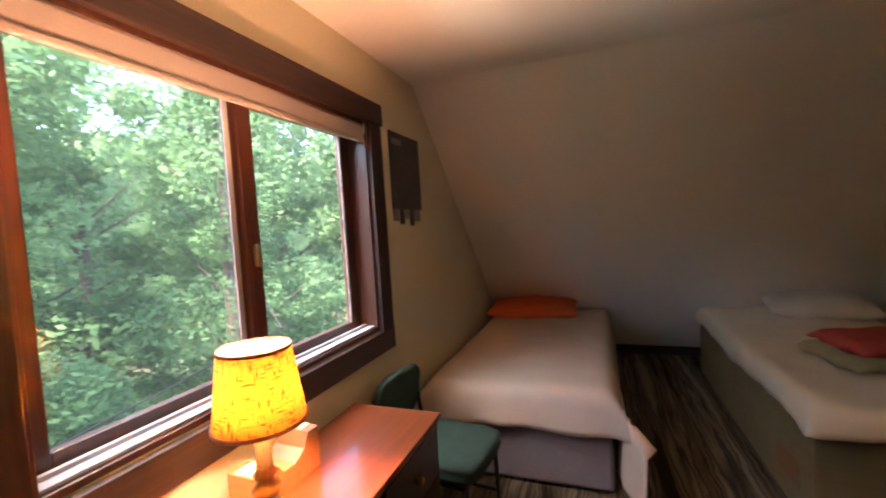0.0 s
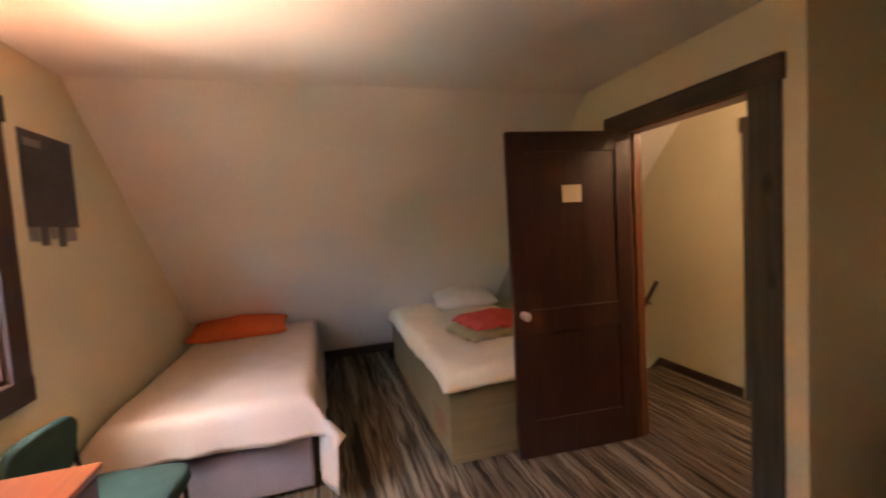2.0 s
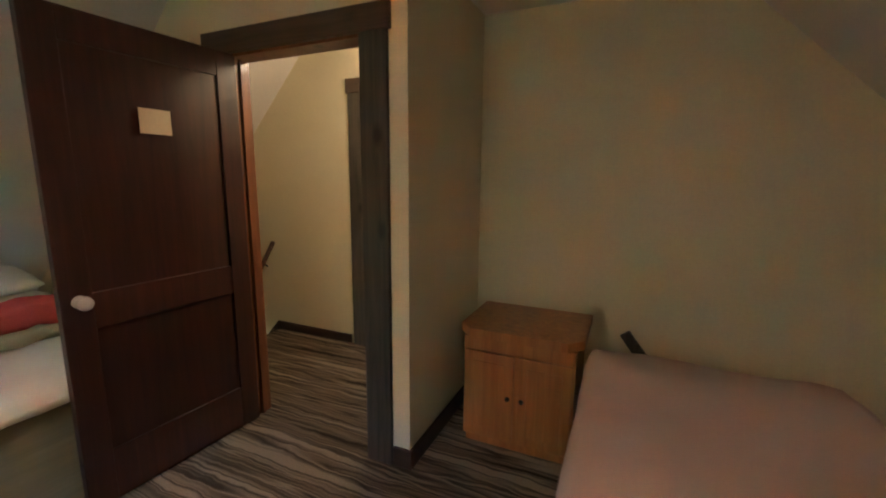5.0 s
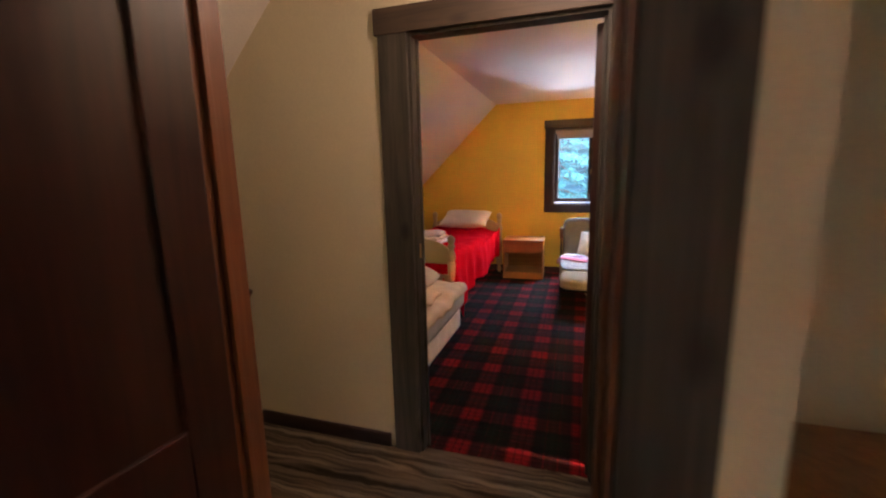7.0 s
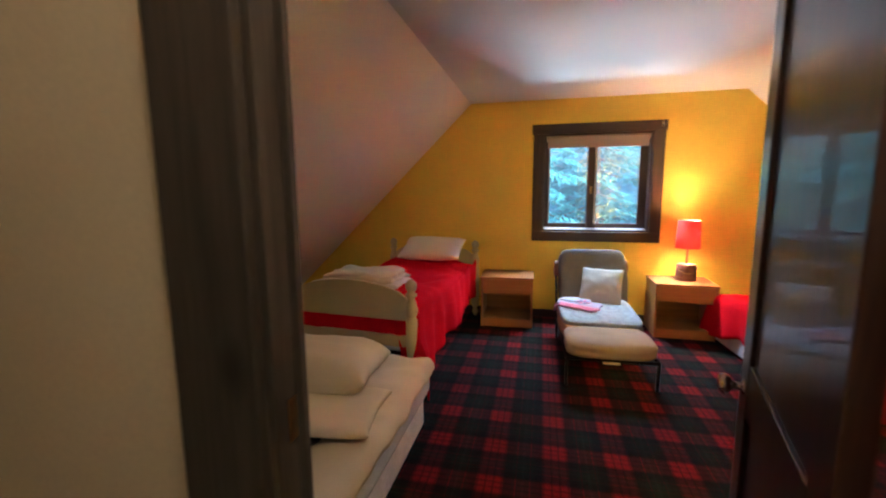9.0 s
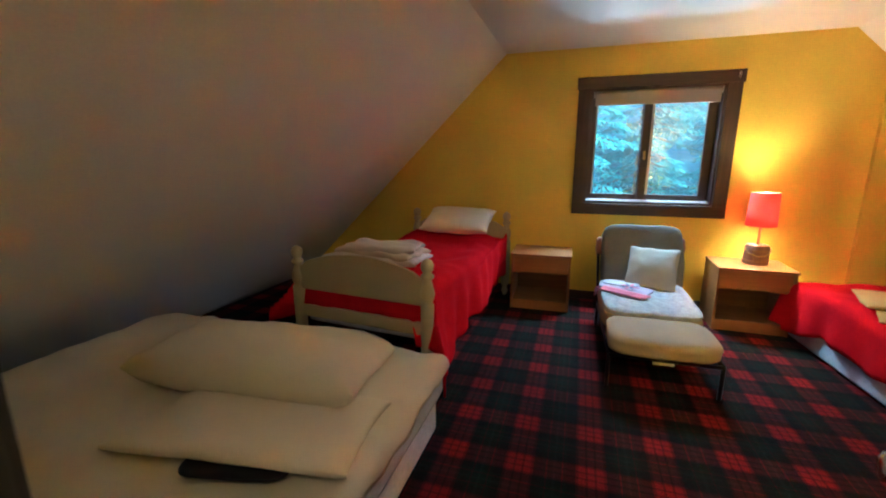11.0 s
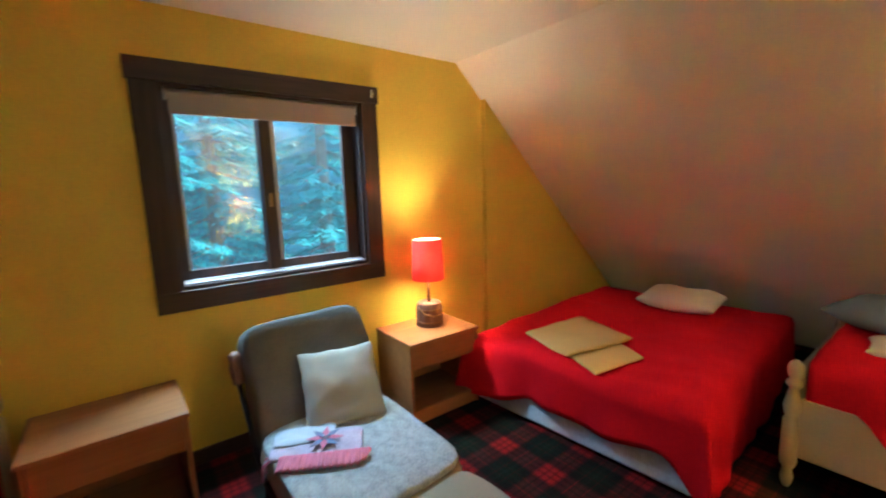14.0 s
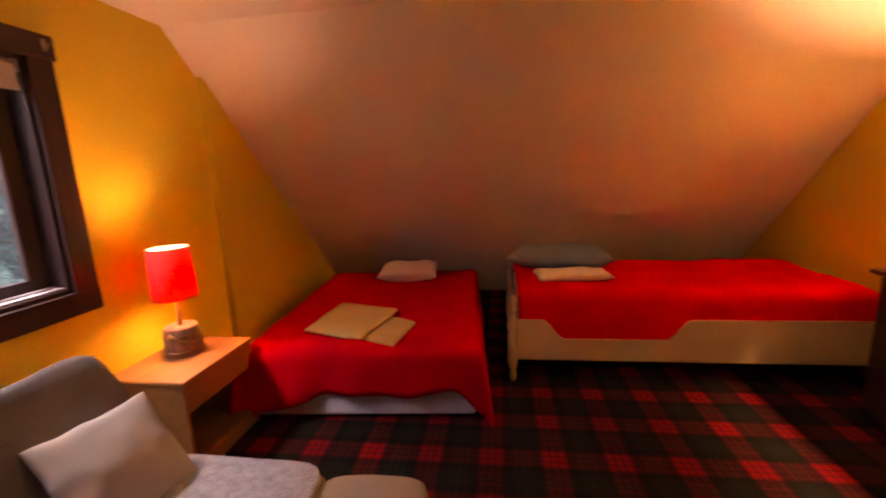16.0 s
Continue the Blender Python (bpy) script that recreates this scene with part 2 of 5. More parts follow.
def lampshade(name, colour, weave=0.25, through=0.6, size=(70, 70, 9)):
    """Cloth that lets the bulb's light through, with slubs in the weave."""
    m, nodes, links, b = material(name)
    where = nodes.new("ShaderNodeTexCoord")
    mixed = None
    for stretch in (size, (size[2] * 1.5, size[2] * 1.5, size[0])):
        mapping = node(nodes, "ShaderNodeMapping", Scale=stretch)
        links.new(where.outputs["Object"], mapping.inputs["Vector"])
        slub = node(nodes, "ShaderNodeTexNoise", Scale=1.0, Detail=4.0)
        links.new(mapping.outputs["Vector"], slub.inputs["Vector"])
        if mixed is None:
            mixed = slub.outputs["Fac"]
        else:
            least = nodes.new("ShaderNodeMath")
            least.operation = "MINIMUM"
            links.new(mixed, least.inputs[0])
            links.new(slub.outputs["Fac"], least.inputs[1])
            mixed = least.outputs[0]
    ramp = nodes.new("ShaderNodeValToRGB")
    ramp.color_ramp.elements[0].position, ramp.color_ramp.elements[1].position = 0.30, 0.46
    ramp.color_ramp.elements[0].color, ramp.color_ramp.elements[1].color = rgb([c * (1 - weave) for c in colour]), rgb(colour)
    links.new(mixed, ramp.inputs["Fac"])
    b.inputs["Roughness"].default_value = 0.9
    links.new(ramp.outputs["Color"], b.inputs["Base Color"])
    glow = nodes.new("ShaderNodeBsdfTranslucent")
    links.new(ramp.outputs["Color"], glow.inputs["Color"])
    mix = nodes.new("ShaderNodeMixShader")
    mix.inputs["Fac"].default_value = through
    links.new(b.outputs["BSDF"], mix.inputs[1])
    links.new(glow.outputs["BSDF"], mix.inputs[2])
    links.new(mix.outputs["Shader"], nodes["Material Output"].inputs["Surface"])
    return m


def leafy(name, colour, dark):
    """Leaves that take a tone of their own each and let light through."""
    m, nodes, links, b = material(name)
    info = nodes.new("ShaderNodeNewGeometry")
    ramp = nodes.new("ShaderNodeValToRGB")
    ramp.color_ramp.elements[0].color, ramp.color_ramp.elements[1].color = rgb(dark), rgb(colour)
    links.new(info.outputs["Random Per Island"], ramp.inputs["Fac"])
    links.new(ramp.outputs["Color"], b.inputs["Base Color"])
    b.inputs["Roughness"].default_value, b.inputs["Specular IOR Level"].default_value = 0.75, 0.15
    glow = nodes.new("ShaderNodeBsdfTranslucent")
    links.new(ramp.outputs["Color"], glow.inputs["Color"])
    mix = nodes.new("ShaderNodeMixShader")
    mix.inputs["Fac"].default_value = 0.45
    links.new(b.outputs["BSDF"], mix.inputs[1])
    links.new(glow.outputs["BSDF"], mix.inputs[2])
    links.new(mix.outputs["Shader"], nodes["Material Output"].inputs["Surface"])
    return m


def window_glass():
    m, nodes, links, b = material("window_glass")
    clear, gloss = nodes.new("ShaderNodeBsdfTransparent"), nodes.new("ShaderNodeBsdfGlossy")
    gloss.inputs["Roughness"].default_value = 0.02
    facing = node(nodes, "ShaderNodeLayerWeight", Blend=0.5)
    steep = nodes.new("ShaderNodeMath")
    steep.operation, steep.inputs[1].default_value = "POWER", 5.0
    links.new(facing.outputs["Facing"], steep.inputs[0])
    amount = nodes.new("ShaderNodeMath")
    amount.operation, amount.inputs[1].default_value, amount.inputs[2].default_value = "MULTIPLY_ADD", 0.85, 0.038
    links.new(steep.outputs[0], amount.inputs[0])
    # A faint translucent veil in the glass puts haze over the view outside.
    haze, hazy = nodes.new("ShaderNodeBsdfTranslucent"), nodes.new("ShaderNodeMixShader")
    haze.inputs["Color"].default_value = (0.85, 0.9, 0.9, 1)
    hazy.inputs["Fac"].default_value = 0.010
    links.new(clear.outputs["BSDF"], hazy.inputs[1])
    links.new(haze.outputs["BSDF"], hazy.inputs[2])
    mix = nodes.new("ShaderNodeMixShader")
    links.new(amount.outputs[0], mix.inputs["Fac"])
    links.new(hazy.outputs["Shader"], mix.inputs[1])
    links.new(gloss.outputs["BSDF"], mix.inputs[2])
    links.new(mix.outputs["Shader"], nodes["Material Output"].inputs["Surface"])
    return m


def glowing(name, colour, strength):
    m, nodes, links, b = material(name)
    b.inputs["Base Color"].default_value = b.inputs["Emission Color"].default_value = rgb(colour)
    b.inputs["Emission Strength"].default_value = strength
    return m


CREAM = surface("cream_wall_paint", (0.68, 0.61, 0.42), 0.7, 0.05, 1.2, 90, 0.12)
YELLOW = surface("yellow_wall_paint", (0.77, 0.57, 0.05), 0.65, 0.06, 1.2, 90, 0.12)
CEIL = surface("ceiling_paint", (0.84, 0.78, 0.71), 0.8, 0.05, 0.9, 110, 0.2)
STRIPED, TARTAN = striped_carpet(), tartan_carpet()
DARK_WOOD = wood("dark_stained_wood", (0.085, 0.032, 0.016), (0.030, 0.011, 0.007), 0.38, "z", 1.0, 0.1, 0.25)
DOOR_WOOD = wood("mahogany_door_wood", (0.060, 0.016, 0.009), (0.026, 0.007, 0.005), 0.36, "z", 0.8, 0.08, 0.3)
CASING = wood("weathered_casing_wood", (0.088, 0.074, 0.052), (0.026, 0.022, 0.016), 0.6, "z", 0.8, 0.2, 0.0, 0.85)
CASING_Y = wood("weathered_head_wood", (0.095, 0.062, 0.036), (0.042, 0.027, 0.018), 0.6, "y", 0.8, 0.2, 0.0, 0.5)
JAMB = wood("orange_jamb_wood", (0.25, 0.095, 0.035), (0.12, 0.040, 0.016), 0.4, "z", 0.8, 0.1, 0.2, 0.6)
FRAME_Z = wood("window_casing_wood", (0.060, 0.026, 0.018), (0.024, 0.011, 0.008), 0.5, "z", 0.9, 0.15)
FRAME_Y = wood("window_head_wood", (0.060, 0.026, 0.018), (0.024, 0.011, 0.008), 0.5, "y", 0.9, 0.15)
SASH_RED = wood("reddish_sash_wood", (0.125, 0.040, 0.020), (0.055, 0.018, 0.010), 0.4, "z", 1.0, 0.1, 0.2)
DESK_WOOD = wood("red_desk_wood", (0.27, 0.066, 0.022), (0.165, 0.038, 0.013), 0.28, "y", 0.7, 0.05, 0.4)
PINE = wood("honey_pine", (0.42, 0.185, 0.055), (0.26, 0.10, 0.028), 0.42, "z", 0.7, 0.06, 0.2)
BIRCH = wood("orange_birch", (0.42, 0.175, 0.055), (0.30, 0.12, 0.036), 0.42, "y", 0.6, 0.05, 0.2)
# Darker than the birch: shade inside open furniture is put into this colour.
SHADED_INSIDE = wood("shaded_inside_wood", (0.30, 0.14, 0.05), (0.20, 0.09, 0.032), 0.55, "y", 0.6, 0.05)
OLIVE_PLY = wood("olive_plywood", (0.27, 0.21, 0.10), (0.20, 0.155, 0.07), 0.6, "x", 0.6, 0.05)
CREAM_WOOD = surface("cream_painted_wood", (0.52, 0.43, 0.23), 0.42, 0.06, 4, 80, 0.08, coat=0.15)
LAMP_WOOD = wood("turned_maple", (0.38, 0.17, 0.055), (0.24, 0.10, 0.03), 0.35, "z", 1.5, 0.05, 0.3)
BUCKET = wood("bucket_stave_wood", (0.34, 0.16, 0.085), (0.19, 0.08, 0.045), 0.5, "z", 1.5, 0.2)
PEACH = surface("peach_bedspread", (0.58, 0.46, 0.355), 0.9, 0.05, 3, 220, 0.35, spec=0.1)
GREY_BASE = surface("grey_bed_base", (0.25, 0.21, 0.22), 0.9, 0.10, 6, 160, 0.3, spec=0.1)
SHEET = surface("cream_sheet", (0.76, 0.70, 0.55), 0.85, 0.05, 4, 200, 0.25, spec=0.1)
PILLOW = surface("white_pillowcase", (0.78, 0.74, 0.66), 0.85, 0.04, 5, 200, 0.2, spec=0.1)
ORANGE = surface("orange_pillowcase", (0.74, 0.15, 0.035), 0.85, 0.08, 6, 160, 0.25, spec=0.1)
PINK = surface("pale_pink_bedspread", (0.56, 0.42, 0.37), 0.9, 0.06, 2, 180, 0.3, spec=0.1)
RED = surface("red_blanket", (0.66, 0.004, 0.013), 0.95, 0.10, 3, 180, 0.4, sheen=0.0, spec=0.04)
CORAL = surface("coral_blanket", (0.55, 0.10, 0.085), 0.95, 0.12, 8, 150, 0.5, spec=0.1)
SAGE = surface("sage_blanket", (0.36, 0.34, 0.21), 0.95, 0.10, 8, 150, 0.5, spec=0.1)
TAN = surface("mustard_blanket", (0.60, 0.40, 0.13), 0.95, 0.07, 5, 160, 0.4, spec=0.1)
BLUEGREY = surface("blue_grey_pillowcase", (0.20, 0.26, 0.33), 0.9, 0.08, 5, 160, 0.3, spec=0.1)
GREEN_CLOTH = surface("green_chair_cloth", (0.040, 0.070, 0.056), 0.9, 0.2, 12, 200, 0.5, spec=0.1)
GREY_THROW = surface("grey_throw", (0.17, 0.165, 0.145), 0.95, 0.15, 8, 130, 0.7, spec=0.1)
SEAT_CLOTH = surface("taupe_cushion_cloth", (0.36, 0.30, 0.21), 0.95, 0.08, 5, 170, 0.4, spec=0.1)
PALE_THROW = surface("pale_speckled_throw", (0.38, 0.39, 0.39), 0.95, 0.28, 26, 120, 0.6, spec=0.1)
CUSHION = surface("cream_cushion_cover", (0.46, 0.45, 0.39), 0.85, 0.05, 4, 160, 0.25, spec=0.1)
QUILT_LILAC = surface("lilac_quilt", (0.50, 0.42, 0.52), 0.9, 0.15, 20, 120, 0.4, spec=0.1)
QUILT_PINK = surface("pink_quilt_patch", (0.60, 0.20, 0.28), 0.9, 0.12, 20, 120, 0.4, spec=0.1)
QUILT_BLUE = surface("blue_quilt_patch", (0.20, 0.22, 0.34), 0.9, 0.12, 20, 120, 0.4, spec=0.1)
TICKING = surface("pale_patterned_ticking", (0.80, 0.80, 0.82), 0.85, 0.12, 9, 60, 0.2, spec=0.1)
BLUE_TICK = surface("pale_blue_ticking", (0.52, 0.54, 0.60), 0.85, 0.10, 9, 60, 0.2, spec=0.1)
BLACK_METAL = surface("black_metal", (0.015, 0.014, 0.014), 0.4, 0.15, 8, 90, 0.05, 0.6)
BLACK = surface("black_painted_wood", (0.010, 0.009, 0.011), 0.45, 0.2, 8, 90, 0.1)
CHROME = surface("worn_chrome", (0.66, 0.63, 0.60), 0.2, 0.05, 20, 90, 0.02, 1.0)
BRASS = surface("aged_brass", (0.42, 0.25, 0.10), 0.35, 0.15, 20, 90, 0.05, 1.0)
GLASS_KNOB = surface("pale_glass_knob", (0.42, 0.37, 0.34), 0.12, 0.03, 20, 90, 0.02)
PAPER = surface("cream_paper", (0.70, 0.58, 0.38), 0.8, 0.04, 6, 90, 0.05)
POSTER = surface("dark_poster_print", (0.045, 0.038, 0.040), 0.5, 0.5, 9, 40, 0.02)
POSTER_EDGE = surface("grey_poster_print", (0.22, 0.20, 0.19), 0.5, 0.2, 9, 40, 0.02)
TRACK = surface("pale_vinyl_track", (0.52, 0.50, 0.50), 0.4, 0.08, 9, 60, 0.05)
BLIND = surface("cream_roller_blind", (0.40, 0.335, 0.29), 0.75, 0.04, 3, 150, 0.15)
BASEBOARD = wood("dark_baseboard_wood", (0.055, 0.026, 0.018), (0.028, 0.013, 0.010), 0.5, "y", 0.8, 0.1)
GLASS = window_glass()
BULB = glowing("lit_bulb", (1.0, 0.75, 0.42), 25.0)
SHADE_ORANGE = lampshade("burlap_lampshade", (0.86, 0.48, 0.15), 0.85, 0.34, (190, 190, 24))
SHADE_RED = lampshade("coral_lampshade", (0.80, 0.13, 0.09), 0.12, 0.30, (160, 160, 60))
SHADE_PALE = lampshade("pale_cloth_lampshade", (0.84, 0.58, 0.32), 0.15, 0.60, (160, 160, 60))
SHADE_LINING = lampshade("white_shade_lining", (0.86, 0.80, 0.68), 0.03, 0.55, (160, 160, 60))
BARK = surface("tree_bark", (0.10, 0.075, 0.055), 0.95, 0.3, 6, 40, 0.8, depth=0.02)
LEAF = leafy("broad_leaves", (0.19, 0.33, 0.14), (0.10, 0.20, 0.09))
NEEDLE = leafy("fir_needles", (0.07, 0.28, 0.24), (0.035, 0.15, 0.145))
HEDGE_W = surface("far_leaves", (0.10, 0.17, 0.06), 0.9, 0.75, 1.1, 7.0, 0.5, depth=0.2)
HEDGE_E = surface("far_firs", (0.03, 0.10, 0.105), 0.9, 0.6, 0.9, 6.0, 0.5, depth=0.2, stretch=(1, 1, 2.2))
GROUND = surface("forest_floor", (0.07, 0.075, 0.035), 0.95, 0.35, 0.7, 9, 0.6, depth=0.03)

# ---- mesh helpers ----


def box_mesh(bm, low, high, bevel=0.004, m=None):
    """Adds a box with softened edges; m turns or moves it."""
    made = bmesh.ops.create_cube(bm, size=1.0)["verts"]
    size, mid = [h - l for l, h in zip(low, high)], [(h + l) / 2 for l, h in zip(low, high)]
    bmesh.ops.transform(bm, matrix=Matrix.Translation(mid) @ Matrix.Diagonal((*size, 1)), verts=made)
    if bevel:
        edges = list({e for v in made for e in v.link_edges})
        out = bmesh.ops.bevel(bm, geom=edges, offset=min(bevel, min(size) * 0.45), segments=2, affect="EDGES", profile=0.5)
        made = list({v for f in out["faces"] for v in f.verts} | {v for v in made if v.is_valid})
    if m is not None:
        bmesh.ops.transform(bm, matrix=m, verts=made)
    return made


def ring_mesh(bm, rings, segments=20, cap=True, m=None):
    """A turned body from (height, radius) rings."""
    loops = []
    for z, r in rings:
        loops.append([bm.verts.new((r * math.cos(a), r * math.sin(a), z)) for a in [2 * math.pi * k / segments for k in range(segments)]])
    faces = []
    for a, b in zip(loops, loops[1:]):
        for k in range(segments):
            faces.append(bm.faces.new((a[k], a[(k + 1) % segments], b[(k + 1) % segments], b[k])))
    if cap:
        faces += [bm.faces.new(loops[0][::-1]), bm.faces.new(loops[-1])]
    for f in faces:
        f.smooth = True
    if m is not None:
        bmesh.ops.transform(bm, matrix=m, verts=[v for l in loops for v in l])
    return bm


def tube_mesh(bm, points, radius, segments=10):
    """A rod along points."""
    for a, b in zip(points, points[1:]):
        a, b = Vector(a), Vector(b)
        turn = (b - a).to_track_quat("Z", "Y").to_matrix().to_4x4()
        ring_mesh(bm, [(0, radius), ((b - a).length, radius)], segments, True, Matrix.Translation(a) @ turn)
    return bm


def prism_mesh(bm, outline, low, high, axis="x"):
    """A plate from an outline in the plane across the axis. outline: (a, b) pairs."""
    def place(a, b, d):
        return {"x": (d, a, b), "y": (a, d, b), "z": (a, b, d)}[axis]
    front = [bm.verts.new(place(a, b, low)) for a, b in outline]
    back = [bm.verts.new(place(a, b, high)) for a, b in outline]
    n = len(outline)
    for k in range(n):
        bm.faces.new((front[k], front[(k + 1) % n], back[(k + 1) % n], back[k]))
    bm.faces.new(front[::-1])
    bm.faces.new(back)
    bmesh.ops.recalc_face_normals(bm, faces=bm.faces)
    return bm


def soft_mesh(bm, size, power=3.5, wobble=0.02, seed=0, m=None, pinch=0.0):
    """A stuffed body: rounded box with slight dents; pinch draws the corners thin."""
    out = bmesh.ops.create_cube(bm, size=2.0)["verts"]
    edges = list({e for v in out for e in v.link_edges})
    bmesh.ops.subdivide_edges(bm, edges=edges, cuts=9, use_grid_fill=True)
    verts = list(bm.verts) if len(bm.verts) else out
    for v in verts:
        if v.tag:
            continue
        p = v.co.copy()
        n = (abs(p.x) ** power + abs(p.y) ** power + abs(p.z) ** power) ** (1 / power)
        q = p / n
        flat = max(abs(p.x), abs(p.y)) if pinch else 0
        q.z *= 1 - pinch * flat ** 4 * min(abs(p.x), 1) ** 1 * min(abs(p.y), 1) ** 1 if pinch else 1
        d = noise.noise_vector(q * 1.7 + Vector((seed * 7.1, seed * 3.3, 0)))
        q = Vector((q.x * size[0] / 2, q.y * size[1] / 2, q.z * size[2] / 2)) + d * wobble
        v.co = m @ q if m is not None else q
        v.tag = True
    for f in bm.faces:
        f.smooth = True
    return bm


def drape_mesh(bm, x0, x1, y0, y1, top, drops, step=0.035, fold=0.02, sag=0.008, seed=1, dips=None, flare=0.45):
    """A cover over a bed: flat on top, hanging by drops=(left x0, right x1, near y0, far y1), with folds that grow downwards."""
    dl, dr, dn, df = drops

    def along(a0, a1, lo, hi):
        n = max(2, round((a1 - a0 + lo + hi) / step))
        return [a0 - lo + (a1 - a0 + lo + hi) * k / n for k in range(n + 1)]
    xs, ys, grid = along(x0, x1, dl, dr), along(y0, y1, dn, df), []
    for x in xs:
        row = []
        for y in ys:
            ox, oy = max(x0 - x, x - x1, 0), max(y0 - y, y - y1, 0)
            px, py = min(max(x, x0), x1), min(max(y, y0), y1)
            hang, short = max(ox, oy), min(ox, oy)
            near = min(px - x0, x1 - px, py - y0, y1 - py)
            z = top - hang + noise.noise((x * 2.3, y * 2.3, seed)) * sag * 2 + noise.noise((x * 7, y * 7, seed + 3)) * sag
            z -= 0.022 * math.exp(-near / 0.025) if hang == 0 else 0.022
            swing = fold * min(1, hang / 0.2) * (noise.noise(((px + py) * 5.5, hang * 0.8, seed + 9)) * 1.3 + 0.5) + 0.012 * min(1, hang / 0.03) + short * flare
            sx = (1 if x > x1 else -1 if x < x0 else 0) * (swing if ox >= oy else short * flare * 2)
            sy = (1 if y > y1 else -1 if y < y0 else 0) * (swing if oy >= ox else short * flare * 2)
            if dips:
                z += dips(px, py, hang)
            row.append(bm.verts.new((px + sx, py + sy, z)))
        grid.append(row)
    for a, b in zip(grid, grid[1:]):
        for k in range(len(ys) - 1):
            bm.faces.new((a[k], b[k], b[k + 1], a[k + 1])).smooth = True
    return bm


def link(name, bm, mat, parent=None, m=None):
    mesh = bpy.data.meshes.new(name)
    bm.to_mesh(mesh)
    bm.free()
    mesh.materials.append(mat)
    ob = new(name, mesh)
    if parent is not None:
        ob.parent = parent
    if m is not None:
        ob.matrix_basis = m
    return ob


def part(name, bm, mat, parent, label=""):
    return tagged(link(name, bm, mat, parent), label)


def thing(name, label, category, place=None, group=""):
    """An empty at a thing's base, to which its parts hang."""
    ob = tagged(new(name), label, category, group)
    ob.empty_display_size = 0.1
    if place is not None:
        ob.matrix_basis = place
    return ob


def structure(name, bm, mat, label, category="wall"):
    return tagged(link(name, bm, mat), label, category, kind="structure")


def thick(ob, amount=0.008):
    s = ob.modifiers.new("thickness", "SOLIDIFY")
    s.thickness, s.offset = amount, 1.0
    return ob


def smooth(ob, levels=1):
    s = ob.modifiers.new("soft", "SUBSURF")
    s.levels = s.render_levels = levels
    return ob


def one_box(low, high, bevel=0.004, m=None):
    bm = bmesh.new()
    box_mesh(bm, low, high, bevel, m)
    return bm


def boxes(*some, bevel=0.003):
    bm = bmesh.new()
    for low, high in some:
        box_mesh(bm, low, high, bevel)
    return bm


def turned(rings, segments=20, m=None):
    bm = bmesh.new()
    return ring_mesh(bm, rings, segments, True, m)
# ---- structure ----
WEST, EAST, TOP = -3.10, 5.36, 2.355
NORTH, SOUTH, HALL_NORTH, PITCH = 1.42, -1.25, 1.63, 0.97
NORTH_EAVE, SOUTH_EAVE = NORTH + TOP / PITCH, SOUTH - TOP / PITCH


def gable(name, x0, x1, hole, mat, label):
    bm = bmesh.new()
    y0, y1, z0, z1 = hole
    up = TOP + 0.07
    for outline in ([(SOUTH_EAVE - 0.07, -0.02), (y0, -0.02), (y0, up), (SOUTH - 0.02, up)], [(y1, -0.02), (NORTH_EAVE + 0.07, -0.02), (NORTH + 0.02, up), (y1, up)],
                    [(y0, -0.02), (y1, -0.02), (y1, z0), (y0, z0)], [(y0, z1), (y1, z1), (y1, up), (y0, up)]):
        prism_mesh(bm, outline, x0, x1)
    return structure(name, bm, mat, label)


W_HOLE, E_HOLE = (-0.575, 0.815, 0.965, 2.005), (-0.445, 0.635, 0.965, 2.0)
gable("wall_west", WEST - 0.16, WEST, W_HOLE, CREAM, "cream painted gable wall round the wide window")
gable("wall_east", EAST, EAST + 0.16, E_HOLE, YELLOW, "mustard yellow painted gable wall round the bedroom window")


def slope(name, x0, x1, side, start):
    d = 0.12
    end = start + side * (TOP + 0.04) / PITCH
    bm = prism_mesh(bmesh.new(), [(start, TOP), (end, -0.04), (end + side * d, -0.04), (start + side * 0.02, TOP + d)], x0, x1)
    return structure(name, bm, CEIL, "sloping attic ceiling in matt cream paint", "ceiling")


slope("ceiling_slope_north_west", WEST - 0.05, 0.06, 1, NORTH)
slope("ceiling_slope_north_east", 1.23, EAST + 0.05, 1, NORTH)
slope("ceiling_slope_south_west", WEST - 0.05, 0.97, -1, SOUTH)
slope("ceiling_slope_south_east", 1.01, EAST + 0.05, -1, SOUTH)
hall_end = HALL_NORTH + (TOP + 2.6) / 1.05
structure("ceiling_slope_hall", prism_mesh(bmesh.new(), [(HALL_NORTH, TOP), (hall_end, -2.6), (hall_end + 0.12, -2.6), (HALL_NORTH + 0.02, TOP + 0.12)], 0.05, 1.24), CEIL, "sloping cream ceiling over the stair", "ceiling")
structure("ceiling", one_box((WEST - 0.1, SOUTH - 0.01, TOP), (EAST + 0.1, HALL_NORTH + 0.01, TOP + 0.1), 0), CEIL, "flat attic ceiling in matt cream paint", "ceiling")


def partition(name, x0, x1, start, hole, mat, label):
    """A wall across x with a doorway (y0, y1, height), open to the stair at its north end."""
    y0, y1, high = hole
    up, bm = TOP + 0.06, bmesh.new()
    for outline in ([(start, -0.02), (y0, -0.02), (y0, up), (start, up)], [(y0, high), (y1, high), (y1, up), (y0, up)],
                    [(y1, -0.02), (2.0, -0.02), (2.0, up), (y1, up)], [(2.0, -2.6), (hall_end, -2.6), (2.0, HALL_NORTH + 0.42)]):
        prism_mesh(bm, outline, x0, x1)
    return structure(name, bm, mat, label)


